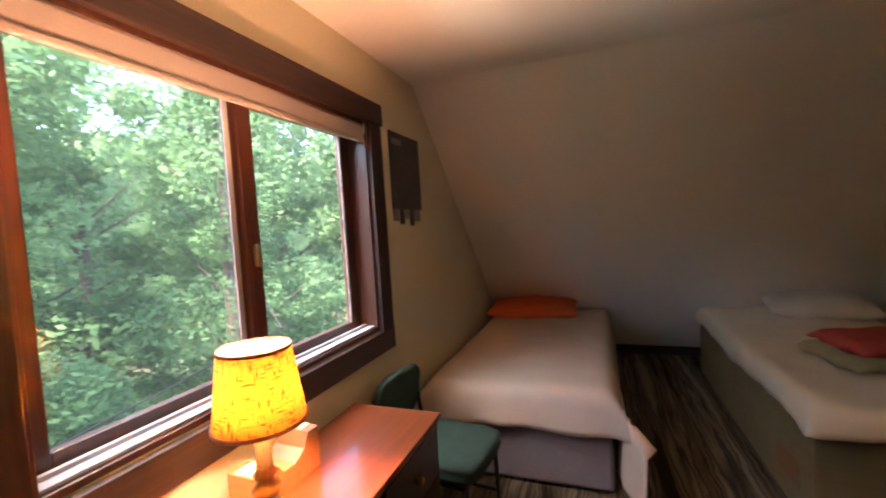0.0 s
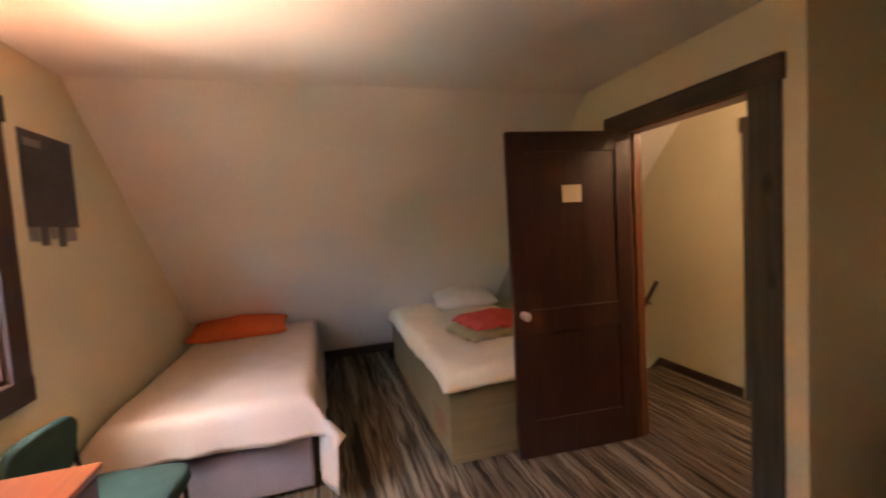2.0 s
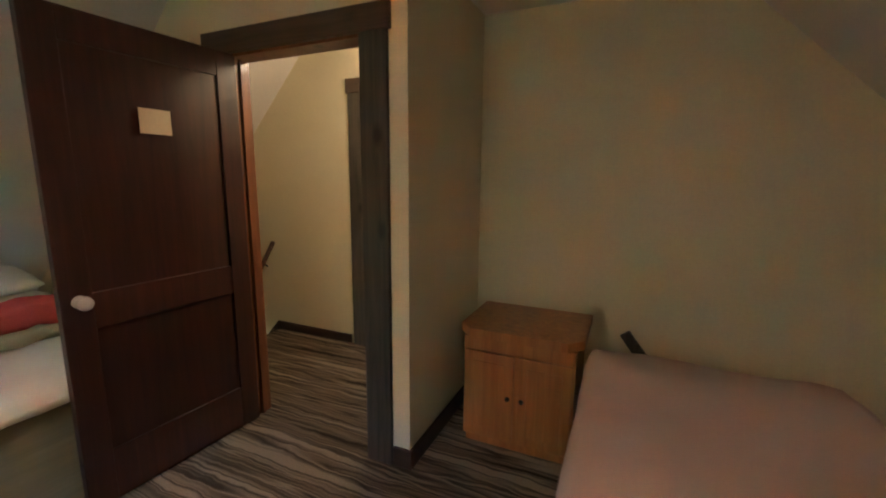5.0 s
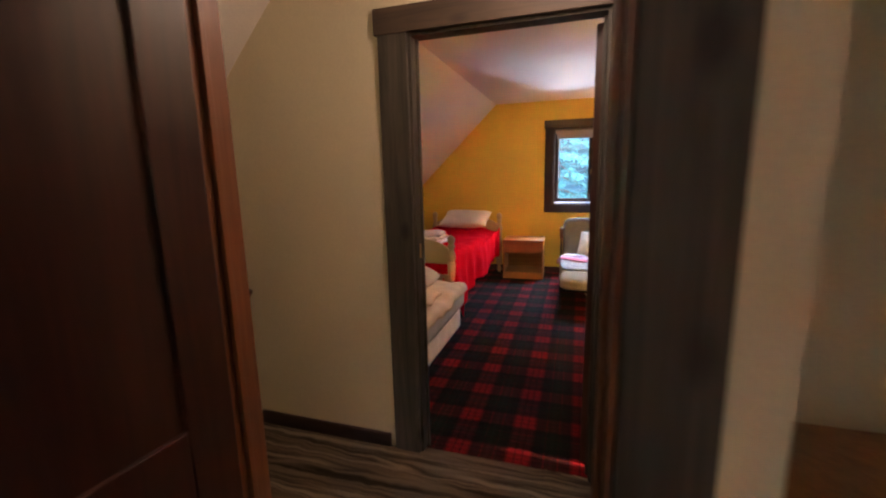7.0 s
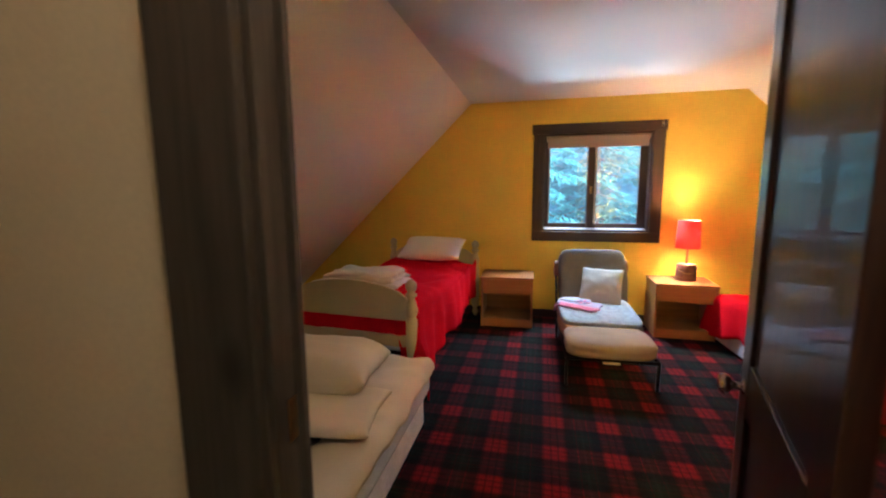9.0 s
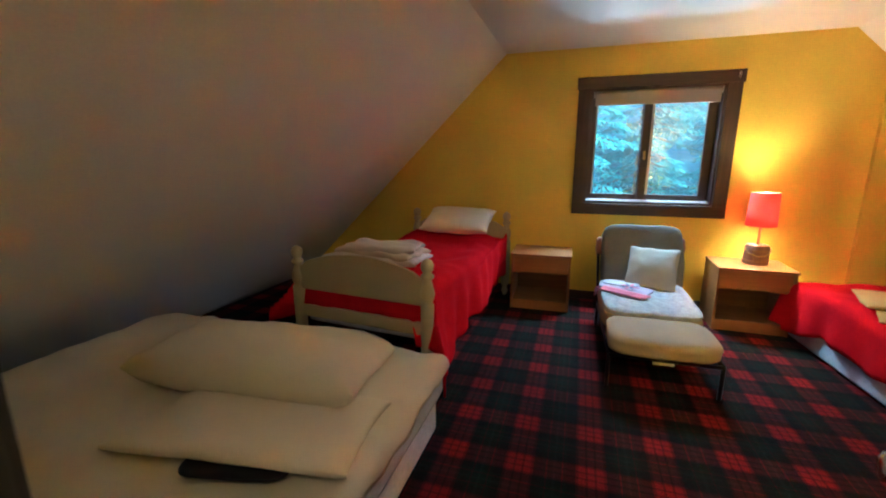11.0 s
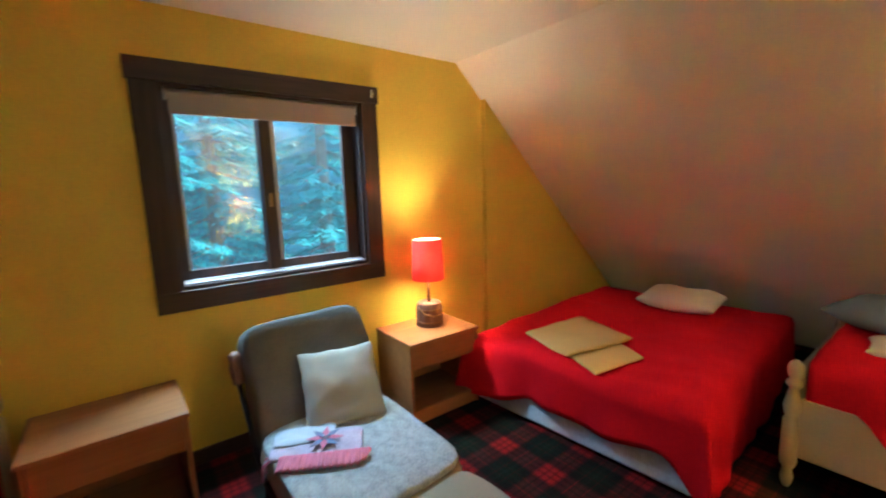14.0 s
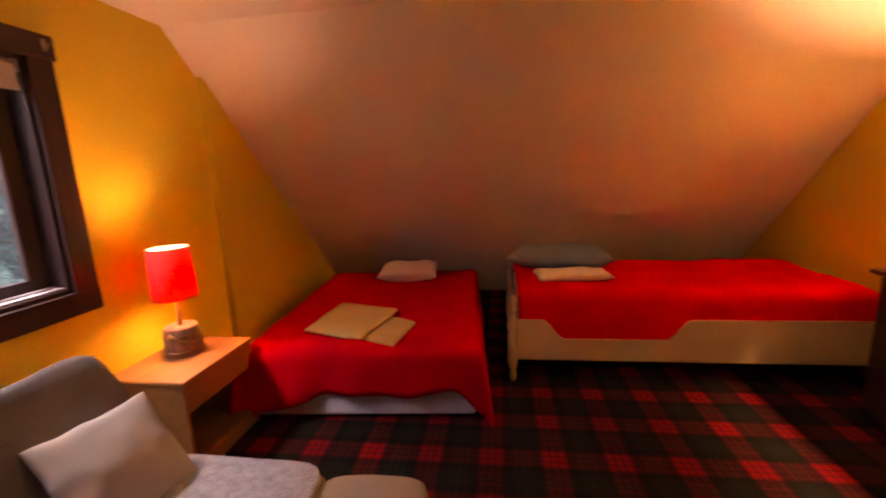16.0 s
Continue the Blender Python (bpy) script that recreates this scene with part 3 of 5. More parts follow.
D1, D2 = (0.225, 1.045, 2.005), (0.19, 1.03, 2.03)
partition("wall_hall_west", 0.0, 0.12, 0.0, D1, CREAM, "cream painted partition with the first bedroom doorway")
partition("wall_hall_east", 1.17, 1.21, 0.05, D2, CREAM, "cream painted hall wall with the second doorway")
partition("wall_bedroom_west", 1.21, 1.25, 0.05, D2, YELLOW, "yellow painted bedroom side of the doorway wall")
structure("wall_hall_south", one_box((0.12, 0.0, -0.02), (1.25, 0.05, TOP + 0.05), 0), CREAM, "cream painted end wall of the small hall")
recess = [(SOUTH_EAVE - 0.05, -0.02), (0.0, -0.02), (0.0, TOP + 0.05), (SOUTH - 0.02, TOP + 0.05)]
structure("wall_recess", prism_mesh(bmesh.new(), recess, 0.95, 0.995), CREAM, "cream painted wall behind the bedside cabinet")
structure("wall_bedroom_south_west", prism_mesh(bmesh.new(), recess, 0.995, 1.04), YELLOW, "yellow painted end wall behind the dresser")

structure("floor_striped", boxes(((WEST - 0.1, SOUTH_EAVE - 0.1, -0.12), (0.06, NORTH_EAVE + 0.1, 0)), ((0.06, 0.05, -0.12), (1.2, 2.0, 0)), ((0.06, SOUTH_EAVE - 0.1, -0.12), (0.99, 0.05, 0)), bevel=0), STRIPED, "brown and beige ribbed striped carpet", "carpet")
structure("floor_tartan", boxes(((1.2, 0.05, -0.12), (EAST + 0.1, NORTH_EAVE + 0.1, 0)), ((0.99, SOUTH_EAVE - 0.1, -0.12), (EAST + 0.1, 0.05, 0)), bevel=0), TARTAN, "red and black tartan carpet, worn", "carpet")

bm = bmesh.new()
for k in range(7):
    box_mesh(bm, (0.12, 2.0 + 0.17 * k, -2.6), (1.17, 2.0 + 0.17 * (k + 1), -0.19 * (k + 1)), 0.004)
structure("stairs", bm, BASEBOARD, "steep dark wooden stair going down under the slope", "stairs")


def base_strip(name, low, high):
    structure(name, one_box(low, high, 0.005), BASEBOARD, "dark stained wooden baseboard", "baseboard")


base_strip("baseboard", (EAST - 0.018, SOUTH_EAVE + 0.1, 0), (EAST, NORTH_EAVE - 0.1, 0.085))
base_strip("baseboard", (0.0, -0.016, 0), (0.949, 0.0, 0.10))
base_strip("baseboard", (-0.016, -0.016, 0), (0.0, 0.085, 0.10))
base_strip("baseboard", (0.934, -3.3, 0), (0.95, -0.016, 0.10))
base_strip("baseboard", (WEST, -3.4, 0), (WEST + 0.016, 3.5, 0.10))
base_strip("baseboard", (1.152, 1.195, 0), (1.17, 2.02, 0.075))
base_strip("baseboard", (WEST, NORTH_EAVE - 0.11, 0), (0.0, NORTH_EAVE - 0.09, 0.09))
base_strip("baseboard", (1.04, -3.3, 0), (1.058, 0.0, 0.085))
bm = prism_mesh(bmesh.new(), [(2.02, 0.075), (2.02, -0.06), (3.0, -1.15), (3.0, -1.03)], 1.152, 1.17)
structure("stair_stringer", bm, BASEBOARD, "dark wooden skirting following the stair", "trim")


def doorway(tag, face, back, hole, out, label, lining):
    """Casing on one face of a doorway, and the lining through the wall."""
    y0, y1, high = hole
    a, b = (face - 0.022, face) if out < 0 else (face, face + 0.022)
    frame_ob = tagged(new("door_frame_" + tag), label, "door frame", kind="structure")
    part("casing", one_box((a, y0 - 0.135, 0), (b, y0 + 0.004, high), 0.004), CASING, frame_ob)
    part("casing", one_box((a, y1 - 0.004, 0), (b, y1 + 0.135, high), 0.004), CASING, frame_ob)
    part("head_casing", one_box((a - 0.006, y0 - 0.15, high - 0.004), (b, y1 + 0.15, high + 0.105), 0.004), CASING_Y, frame_ob, "dark wooden head board")
    low, top = min(face, back), max(face, back)
    part("jamb", one_box((low, y0, 0), (top, y0 + 0.016, high), 0.002), lining, frame_ob)
    part("jamb", one_box((low, y1 - 0.016, 0), (top, y1, high), 0.002), lining, frame_ob, "orange stained wooden jamb")
    part("head_jamb", one_box((low, y0 + 0.016, high - 0.016), (top, y1 - 0.016, high), 0.002), lining, frame_ob)
    part("door_stop", one_box((low + 0.05, y0 + 0.016, 0), (low + 0.065, y0 + 0.03, high - 0.016), 0.002), lining, frame_ob)
    part("door_stop", one_box((low + 0.05, y1 - 0.03, 0), (low + 0.065, y1 - 0.016, high - 0.016), 0.002), lining, frame_ob)
    return frame_ob


doorway("west", 0.0, 0.12, D1, -1, "weathered grey-brown wooden frame of the bedroom door", JAMB)
east_frame = doorway("east", 1.17, 1.25, D2, -1, "weathered grey-brown knotty wooden frame of the tartan bedroom door", CASING)
part("strike_plate", one_box((1.20, D2[1] - 0.018, 1.02), (1.23, D2[1] - 0.0155, 1.09), 0.001), BRASS, east_frame)
for y0, y1 in ((D2[0] - 0.12, D2[0]), (D2[1], D2[1] + 0.12)):
    part("casing", one_box((1.25, y0, 0), (1.264, y1, D2[2]), 0.004), CASING, east_frame)
part("head_casing", one_box((1.25, D2[0] - 0.13, D2[2]), (1.268, D2[1] + 0.13, D2[2] + 0.10), 0.004), CASING_Y, east_frame)


def door_leaf(name, place, width, high, label, knob_mat, mat, knob_z):
    ob = tagged(new(name), label, "door", kind="structure")
    ob.matrix_basis = place
    s, t = 0.105, 0.04
    part("stile", one_box((0, 0, 0.01), (s, t, high), 0.003), mat, ob)
    part("stile", one_box((width - s, 0, 0.01), (width, t, high), 0.003), mat, ob)
    for z0, z1 in ((0.01, 0.24), (0.78, 0.93), (high - 0.12, high)):
        part("rail", one_box((s, 0.001, z0), (width - s, t - 0.001, z1), 0.003), mat, ob)
    for z0, z1 in ((0.24, 0.78), (0.93, high - 0.12)):
        part("panel", one_box((s - 0.005, 0.012, z0 - 0.005), (width - s + 0.005, t - 0.012, z1 + 0.005), 0.002), mat, ob)
    for side, y in ((1, t), (-1, 0)):
        m = Matrix.Translation((width - 0.06, y, knob_z)) @ pose(0, 0, 0, -90 * side)
        knob = part("knob", turned([(0, 0.026), (0.004, 0.026), (0.006, 0.010), (0.028, 0.010), (0.034, 0.022), (0.046, 0.029), (0.058, 0.026), (0.064, 0.012)], 16, m), knob_mat, ob, "pale round door knob")
    for z in (0.25, 1.75):
        part("hinge", turned([(z - 0.04, 0.007), (z + 0.04, 0.007)], 10, Matrix.Translation((-0.004, t * 0.5 - 0.02, 0))), BRASS, ob)
    return ob


door_leaf("door_1", pose(0.012, 1.042, 0, 0, 0, 176.2), 0.82, 2.0, "dark mahogany panelled door standing wide open", GLASS_KNOB, DOOR_WOOD, 0.905)
door_leaf("door_2", pose(1.288, 0.205, 0, 0, 0, -15.0), 0.74, 2.01, "dark glossy panelled door standing open into the tartan bedroom", CHROME, DARK_WOOD, 0.85)
note = tagged(link("note", one_box((0.345, 0.0402, 1.572), (0.475, 0.0415, 1.677), 0), PAPER, None, pose(0.012, 1.042, 0, 0, 0, 176.2)), "cream paper note pinned to the dark door", "note")


def window(name, wall_x, out, hole, outer, glass_z, panes, mullion, casing, sash, label):
    """Casing, recess lining, sashes with panes, and a pale sliding track along the sill. out: the way to the outside."""
    y0, y1, z0, z1 = hole
    a0, a1, b0, b1 = outer
    ob = tagged(new(name), label, "window", kind="structure")

    def span(d0, d1):
        lo, hi = sorted((wall_x + out * d0, wall_x + out * d1))
        return lo, hi

    def slab(nm, d, ys, zs, mat, lab="", bevel=0.003):
        lo, hi = span(*d)
        return part(nm, one_box((lo, ys[0], zs[0]), (hi, ys[1], zs[1]), bevel), mat, ob, lab)
    cz, cy = casing
    slab("casing", (-0.022, 0), (a0, y0 + 0.003), (b0 + 0.10, z1), cz)
    slab("casing", (-0.022, 0), (y1 - 0.003, a1), (b0 + 0.10, z1), cz)
    slab("head_casing", (-0.028, 0), (a0 - 0.012, a1 + 0.012), (z1 - 0.003, b1), cy)
    slab("sill", (-0.026, 0), (a0, a1), (b0, b0 + 0.105), cy)
    slab("lining", (0, 0.15), (y0, y0 + 0.02), (z0, z1), sash)
    slab("lining", (0, 0.15), (y1 - 0.02, y1), (z0, z1), sash)
    slab("lining", (0, 0.15), (y0 + 0.02, y1 - 0.02), (z1 - 0.02, z1), sash)
    slab("lining", (0, 0.15), (y0 + 0.02, y1 - 0.02), (z0, z0 + 0.02), sash)
    slab("sill_track", (0.012, 0.05), (y0 + 0.021, y1 - 0.021), (z0 + 0.021, z0 + 0.031), TRACK, "pale vinyl window track")
    slab("sill_track", (0.06, 0.075), (y0 + 0.021, y1 - 0.021), (z0 + 0.021, z0 + 0.038), TRACK, "pale vinyl window track")
    g0, g1 = glass_z
    for k, (p0, p1) in enumerate(panes):
        d = 0.088 if k == 0 else 0.1
        s0 = y0 + 0.021 if k == 0 else mullion - 0.005
        s1 = mullion + 0.005 if k == 0 else y1 - 0.021
        one = slab("window_frame", (d, d + 0.03), (s0, p0), (z0 + 0.021, z1 - 0.021), sash)
        slab("window_frame", (d, d + 0.03), (p1, s1), (z0 + 0.021, z1 - 0.021), sash)
        slab("window_frame", (d, d + 0.03), (p0, p1), (z0 + 0.021, g0), sash)
        slab("window_frame", (d, d + 0.03), (p0, p1), (max(g1, z1 - 0.07), z1 - 0.021), sash)
        pane = slab("pane", (d + 0.012, d + 0.018), (p0 - 0.004, p1 + 0.004), (g0 - 0.004, z1 - 0.06), GLASS, "clear window pane", 0)
        pane.visible_shadow = False
        slab("pane_edge", (d - 0.001, d + 0.004), (p1 - 0.018, p1 + 0.003) if k == 0 else (p1 - 0.012, p1 + 0.003), (g0, z1 - 0.07), TRACK, "pale glazing strip", 0.001)
    slab("mullion", (0.07, 0.1), (mullion - 0.032, mullion + 0.032), (z0 + 0.021, z1 - 0.021), sash)
    lo, hi = span(0.045, 0.069)
    grip = part("handle", one_box((lo, mullion - 0.010, 1.37), (hi, mullion + 0.010, 1.45), 0.008), BRASS, ob, "small brass pull")
    return ob


window("window_1", WEST, -1, W_HOLE, (-0.69, 0.925, 0.856, 2.107), (1.03, 1.93), ((-0.49, 0.06), (0.165, 0.725)), 0.112, (FRAME_Z, FRAME_Y), SASH_RED, "wide two-pane sliding window in dark red-brown wood")
window("window_2", EAST, 1, E_HOLE, (-0.553, 0.742, 0.86, 2.10), (1.05, 1.93), ((-0.345, 0.092), (0.172, 0.572)), 0.132, (FRAME_Z, FRAME_Y), FRAME_Z, "two-pane sliding window in dark brown wood")


clip = thing("blind_hook", "small pale metal hook on the window's head board", "hook", pose(EAST - 0.028, -0.518, 2.03))
part("plate", one_box((-0.004, -0.009, 0), (0, 0.009, 0.05), 0.002), CHROME, clip)
part("prong", tube_mesh(bmesh.new(), [(-0.003, 0, 0.012), (-0.022, 0, 0.008), (-0.024, 0, 0.03)], 0.003, 8), CHROME, clip)


def roller_blind(x, y0, y1, top, low, side):
    ob = thing("roller_blind", "cream cloth roller blind drawn up at the window's head", "blind", pose(x, (y0 + y1) / 2, low))
    half = (y1 - y0) / 2
    rise = top - low
    part("roll", turned([(-half, 0.026), (half, 0.026)], 20, pose(0, 0, rise - 0.03, 90)), BLIND, ob)
    part("cloth", one_box((0.022 * side, -half + 0.01, 0.012), (0.026 * side, half - 0.01, rise - 0.03), 0.001), BLIND, ob)
    part("hem_bar", one_box((0.016 * side, -half + 0.01, 0), (0.032 * side, half - 0.01, 0.022), 0.006), BLIND, ob)
    for s in (-1, 1):
        part("bracket", one_box((-0.028, s * half - 0.002, rise - 0.06), (0.028, s * half + 0.004, rise), 0.002), TRACK, ob)


roller_blind(WEST + 0.005 - 0.03, -0.55, 0.79, 2.004, 1.893, 1)
roller_blind(EAST + 0.03, -0.42, 0.60, 1.985, 1.852, -1)

bm = prism_mesh(bmesh.new(), [(SOUTH_EAVE - 0.05, 0.0), (-1.495, 0.0), (-1.495, TOP - PITCH * 0.245 + 0.03)], EAST - 0.045, EAST + 0.01)
structure("wall_east_step", bm, YELLOW, "yellow painted step in the gable wall beside the lamp")
# ---- outdoors ----
structure("ground", one_box((-400, -400, -3.2), (400, 400, -2.9), 0), GROUND, "shaded forest floor", "ground")


def leaf_cloud(bm_data, centre, radii, count, size, rng, flat=0.0):
    """Many small four-cornered leaves scattered in a lumpy body."""
    verts, faces = bm_data
    for _ in range(count):
        p = rng.normal(size=3)
        p *= rng.uniform(0.35, 1.0) ** 0.5 / np.linalg.norm(p)
        c = np.array(centre) + p * radii
        a = rng.normal(size=3)
        a[2] *= 0.5
        a /= np.linalg.norm(a)
        b = np.cross(a, rng.normal(size=3) * (1, 1, 1) + (0, 0, 1.2 + flat))
        b /= np.linalg.norm(b)
        s = size * rng.uniform(0.6, 1.3)
        n = len(verts)
        verts += [tuple(c - a * s), tuple(c + b * s * 0.45), tuple(c + a * s), tuple(c - b * s * 0.45)]
        faces.append((n, n + 1, n + 2, n + 3))


def limb(bm, a, b, r0, r1):
    a, b = Vector(a), Vector(b)
    turn = (b - a).to_track_quat("Z", "Y").to_matrix().to_4x4()
    ring_mesh(bm, [(0, r0), ((b - a).length, r1)], 9, True, Matrix.Translation(a) @ turn)


def broad_tree(x, y, height, spread, count, size, seed):
    rng = np.random.default_rng(seed)
    ob = thing("tree", "tall broad-leaved tree in full green leaf", "tree", pose(x, y, -2.9), "trees outside the wide window")
    bm = bmesh.new()
    ring_mesh(bm, [(0, 0.2), (height * 0.25, 0.15), (height * 0.6, 0.09), (height * 0.9, 0.03)], 12)
    data = ([], [])
    clumps = 46
    for k in range(clumps):
        z = height * rng.uniform(0.12, 1.0)
        r = spread * rng.uniform(0.25, 1.0) * (1 - 0.4 * z / height)
        a = rng.uniform(0, 2 * math.pi)
        c = (r * math.cos(a), r * math.sin(a), z)
        limb(bm, (0, 0, max(z - 0.5 * r - 0.3, 0.4)), c, 0.035, 0.01)
        leaf_cloud(data, c, np.array((0.75, 0.75, 0.5)) * rng.uniform(0.6, 1.3), count // clumps, size, rng)
    part("trunk", bm, BARK, ob)
    mesh = bpy.data.meshes.new("crown")
    mesh.from_pydata(data[0], [], data[1])
    mesh.materials.append(LEAF)
    crown = new("crown", mesh)
    crown.parent = ob
    tagged(crown, kind="stuff")


def fir_tree(x, y, height, spread, seed, size=0.07, per=130):
    rng = np.random.default_rng(seed)
    ob = thing("fir_tree", "tall blue-green fir with drooping boughs", "tree", pose(x, y, -2.9), "firs outside the bedroom window")
    bm = bmesh.new()
    ring_mesh(bm, [(0, 0.22), (height * 0.5, 0.13), (height, 0.02)], 12)
    verts, faces = [], []
    z = 0.6
    while z < height * 0.97:
        for _ in range(7):
            a = rng.uniform(0, 2 * math.pi)
            reach = spread * (1 - 0.75 * z / height) * rng.uniform(0.7, 1.1)
            u, side = np.array((math.cos(a), math.sin(a), 0)), np.array((-math.sin(a), math.cos(a), 0))
            tip = u * reach + np.array((0, 0, z - 0.28 * reach))
            limb(bm, (0, 0, z), tip, 0.02, 0.006)
            for _ in range(per):
                f = rng.uniform(0.1, 1.0) ** 0.7
                w = rng.normal() * 0.20 * reach * (1.15 - f)
                c = u * reach * f + np.array((0, 0, z - 0.28 * reach * f ** 1.3 - abs(w) * 0.35 + rng.normal() * 0.02)) + side * w
                d = u * 0.7 + side * np.sign(w) * 0.8 + np.array((0, 0, -0.45))
                d = d / np.linalg.norm(d) * size * rng.uniform(0.7, 1.5)
                e = np.cross(d, rng.normal(size=3) * 0.4 + (0, 0, 1))
                e = e / np.linalg.norm(e) * size * 0.22
                n = len(verts)
                verts += [tuple(c - d), tuple(c + e), tuple(c + d), tuple(c - e)]
                faces.append((n, n + 1, n + 2, n + 3))
        z += 0.33
    part("trunk", bm, BARK, ob)
    mesh = bpy.data.meshes.new("boughs")
    mesh.from_pydata(verts, [], faces)
    mesh.materials.append(NEEDLE)
    boughs = new("boughs", mesh)
    boughs.parent = ob
    tagged(boughs, kind="stuff")


for k, (x, y, h, s) in enumerate(((-7.4, 0.6, 6.6, 1.9), (-7.8, 4.2, 7.0, 2.2), (-8.4, -2.4, 6.6, 2.1), (-10.4, 2.2, 8.0, 2.6), (-10.0, 8.0, 8.0, 2.8), (-11.5, -5.2, 8.0, 2.8), (-6.6, 8.6, 7.4, 2.4), (-13.0, 5.0, 8.6, 3.0))):
    broad_tree(x, y, h, s, 40000 if k < 3 else 22000, 0.052 if k < 3 else 0.09, 10 + k)
for k, (x, y, h, s) in enumerate(((11.2, 0.9, 9.0, 2.3), (11.4, -2.6, 8.6, 2.3), (13.2, -0.8, 10.0, 2.6), (13.0, 4.0, 9.5, 2.6), (14.5, -5.6, 10, 2.8), (15.6, 1.8, 11, 3.0), (15.0, -9.0, 10, 3.0), (15.5, 7.5, 10, 3.0))):
    fir_tree(x, y, h, s, 40 + k, 0.075 if k < 2 else 0.11, 150 if k < 2 else 90)


def far_wood(name, x, bend, high, mat, label):
    """A far bank of woods, ragged along its top."""
    bm = bmesh.new()
    cols = []
    for k in range(81):
        y = -40 + k
        at = x + bend * (y / 40) ** 2
        cols.append([bm.verts.new((at + noise.noise((y * 0.5, j * 0.7, x)) * 1.5, y, -2.9 + (high + noise.noise((y * 0.45, 2.0, x)) * 1.6) * j / 12)) for j in range(13)])
    for a, b in zip(cols, cols[1:]):
        for j in range(12):
            bm.faces.new((a[j], b[j], b[j + 1], a[j + 1])).smooth = True
    return structure(name, bm, mat, label, "woods")


far_wood("backdrop_west", -19, 12, 8.5, HEDGE_W, "far bank of green broad-leaved woods")
far_wood("backdrop_east", 21, -12, 10.5, HEDGE_E, "far bank of blue-green firs")
bm = bmesh.new()
tube_mesh(bm, [(-3.25, -3.2, 0.1), (-4.6, -2, 0.25), (-4.8, 2, 0.62), (-7.72, 4.2, 1.4)], 0.008, 8)
tagged(link("cable", bm, BLACK_METAL), "thin dark overhead cable among the leaves outside", "cable")

# ---- first bedroom ----


def stuffed_mesh(bm, size, seed, wrinkle=0.02, edge=3):
    """A sewn cushion: a rectangle with slightly hollow sides, full in the middle and thin at the seams."""
    n = 22
    sheets = []
    for side in (1, -1):
        rows = []
        for i in range(n + 1):
            row = []
            for j in range(n + 1):
                u, v = -math.cos(math.pi * i / n), -math.cos(math.pi * j / n)
                hollow_x, hollow_y = 1 - 0.05 * (1 - v * v), 1 - 0.05 * (1 - u * u)
                full = ((1 - abs(u) ** edge) * (1 - abs(v) ** edge)) ** 0.5
                crease = noise.noise((u * 1.6 + seed, v * 1.6, seed * 1.7)) + 0.5 * noise.noise((u * 4 + seed, v * 4, 3.1))
                z = side * (full * size[2] / 2 * (1 + 0.25 * crease) + 0.004) + wrinkle * 0.35 * noise.noise((u * 2.2, v * 2.2, seed + 5.0))
                x = u * hollow_x * size[0] / 2 + wrinkle * 0.3 * noise.noise((u, v * 3, seed + 1.0))
                y = v * hollow_y * size[1] / 2 + wrinkle * 0.3 * noise.noise((u * 3, v, seed + 2.0))
                row.append(bm.verts.new((x, y, z)))
            rows.append(row)
        sheets.append(rows)
        for a, b in zip(rows, rows[1:]):
            for k in range(n):
                bm.faces.new((a[k], b[k], b[k + 1], a[k + 1])[::side]).smooth = True
    up, down = sheets
    rim = [(i, 0) for i in range(n)] + [(n, j) for j in range(n)] + [(n - i, n) for i in range(n)] + [(0, n - j) for j in range(n)]
    for (a, b), (c, d) in zip(rim, rim[1:] + rim[:1]):
        bm.faces.new((up[a][b], down[a][b], down[c][d], up[c][d]))
    return bm


def pillow(name, label, place, size, mat, seed):
    return tagged(link(name, stuffed_mesh(bmesh.new(), size, seed), mat, None, place), label, "pillow")


# bed by the wide window
bed = thing("bed", "single bed with a peach bedspread over a grey base", "bed", pose(-2.52, 2.2, 0))
part("base", one_box((-0.5, -0.96, 0.02), (0.5, 1.05, 0.33), 0.02), GREY_BASE, bed, "grey cloth box base")
part("mattress", one_box((-0.5, -0.97, 0.33), (0.5, 1.05, 0.535), 0.05), SHEET, bed)
bm = drape_mesh(bmesh.new(), -0.515, 0.515, -0.985, 1.05, 0.575, (0.3, 0.49, 0.20, 0.0), 0.03, 0.05, 0.007, 3, lambda x, y, h: -0.03 * max(0, -x) * (1 if h else 0))
thick(part("bedspread", bm, PEACH, bed, "peach cotton bedspread hanging in folds"), 0.006)
pillow("pillow", "orange pillow lying at the bed's head", pose(-2.66, 2.98, 0.64, 8, 0, 2), (0.82, 0.42, 0.16), ORANGE, 1)

# bed behind the door
bed = thing("bed", "platform bed with an olive plywood box and a cream sheeted mattress", "bed", pose(-0.71, 2.2, 0))
part("side_panel", one_box((-0.5, -1.02, 0), (-0.48, 1.1, 0.465), 0.003), OLIVE_PLY, bed)
part("side_panel", one_box((0.48, -1.02, 0), (0.5, 1.1, 0.465), 0.003), OLIVE_PLY, bed)
part("front_panel", one_box((-0.48, -1.02, 0), (0.48, -1.0, 0.465), 0.003), OLIVE_PLY, bed)
part("deck", one_box((-0.48, -1.0, 0.43), (0.48, 1.1, 0.465), 0.003), OLIVE_PLY, bed)
# No hole is cut: a flat plate's darker colour gives the opening's shade.
part("hole_shade_plate", one_box((-0.503, -0.88, 0.12), (-0.4995, -0.62, 0.25), 0.001), SHADED_INSIDE, bed, "dark plate painting the shade of an opening in the side of the box")
part("mattress", one_box((-0.51, -1.06, 0.465), (0.5, 1.05, 0.585), 0.04), SHEET, bed)
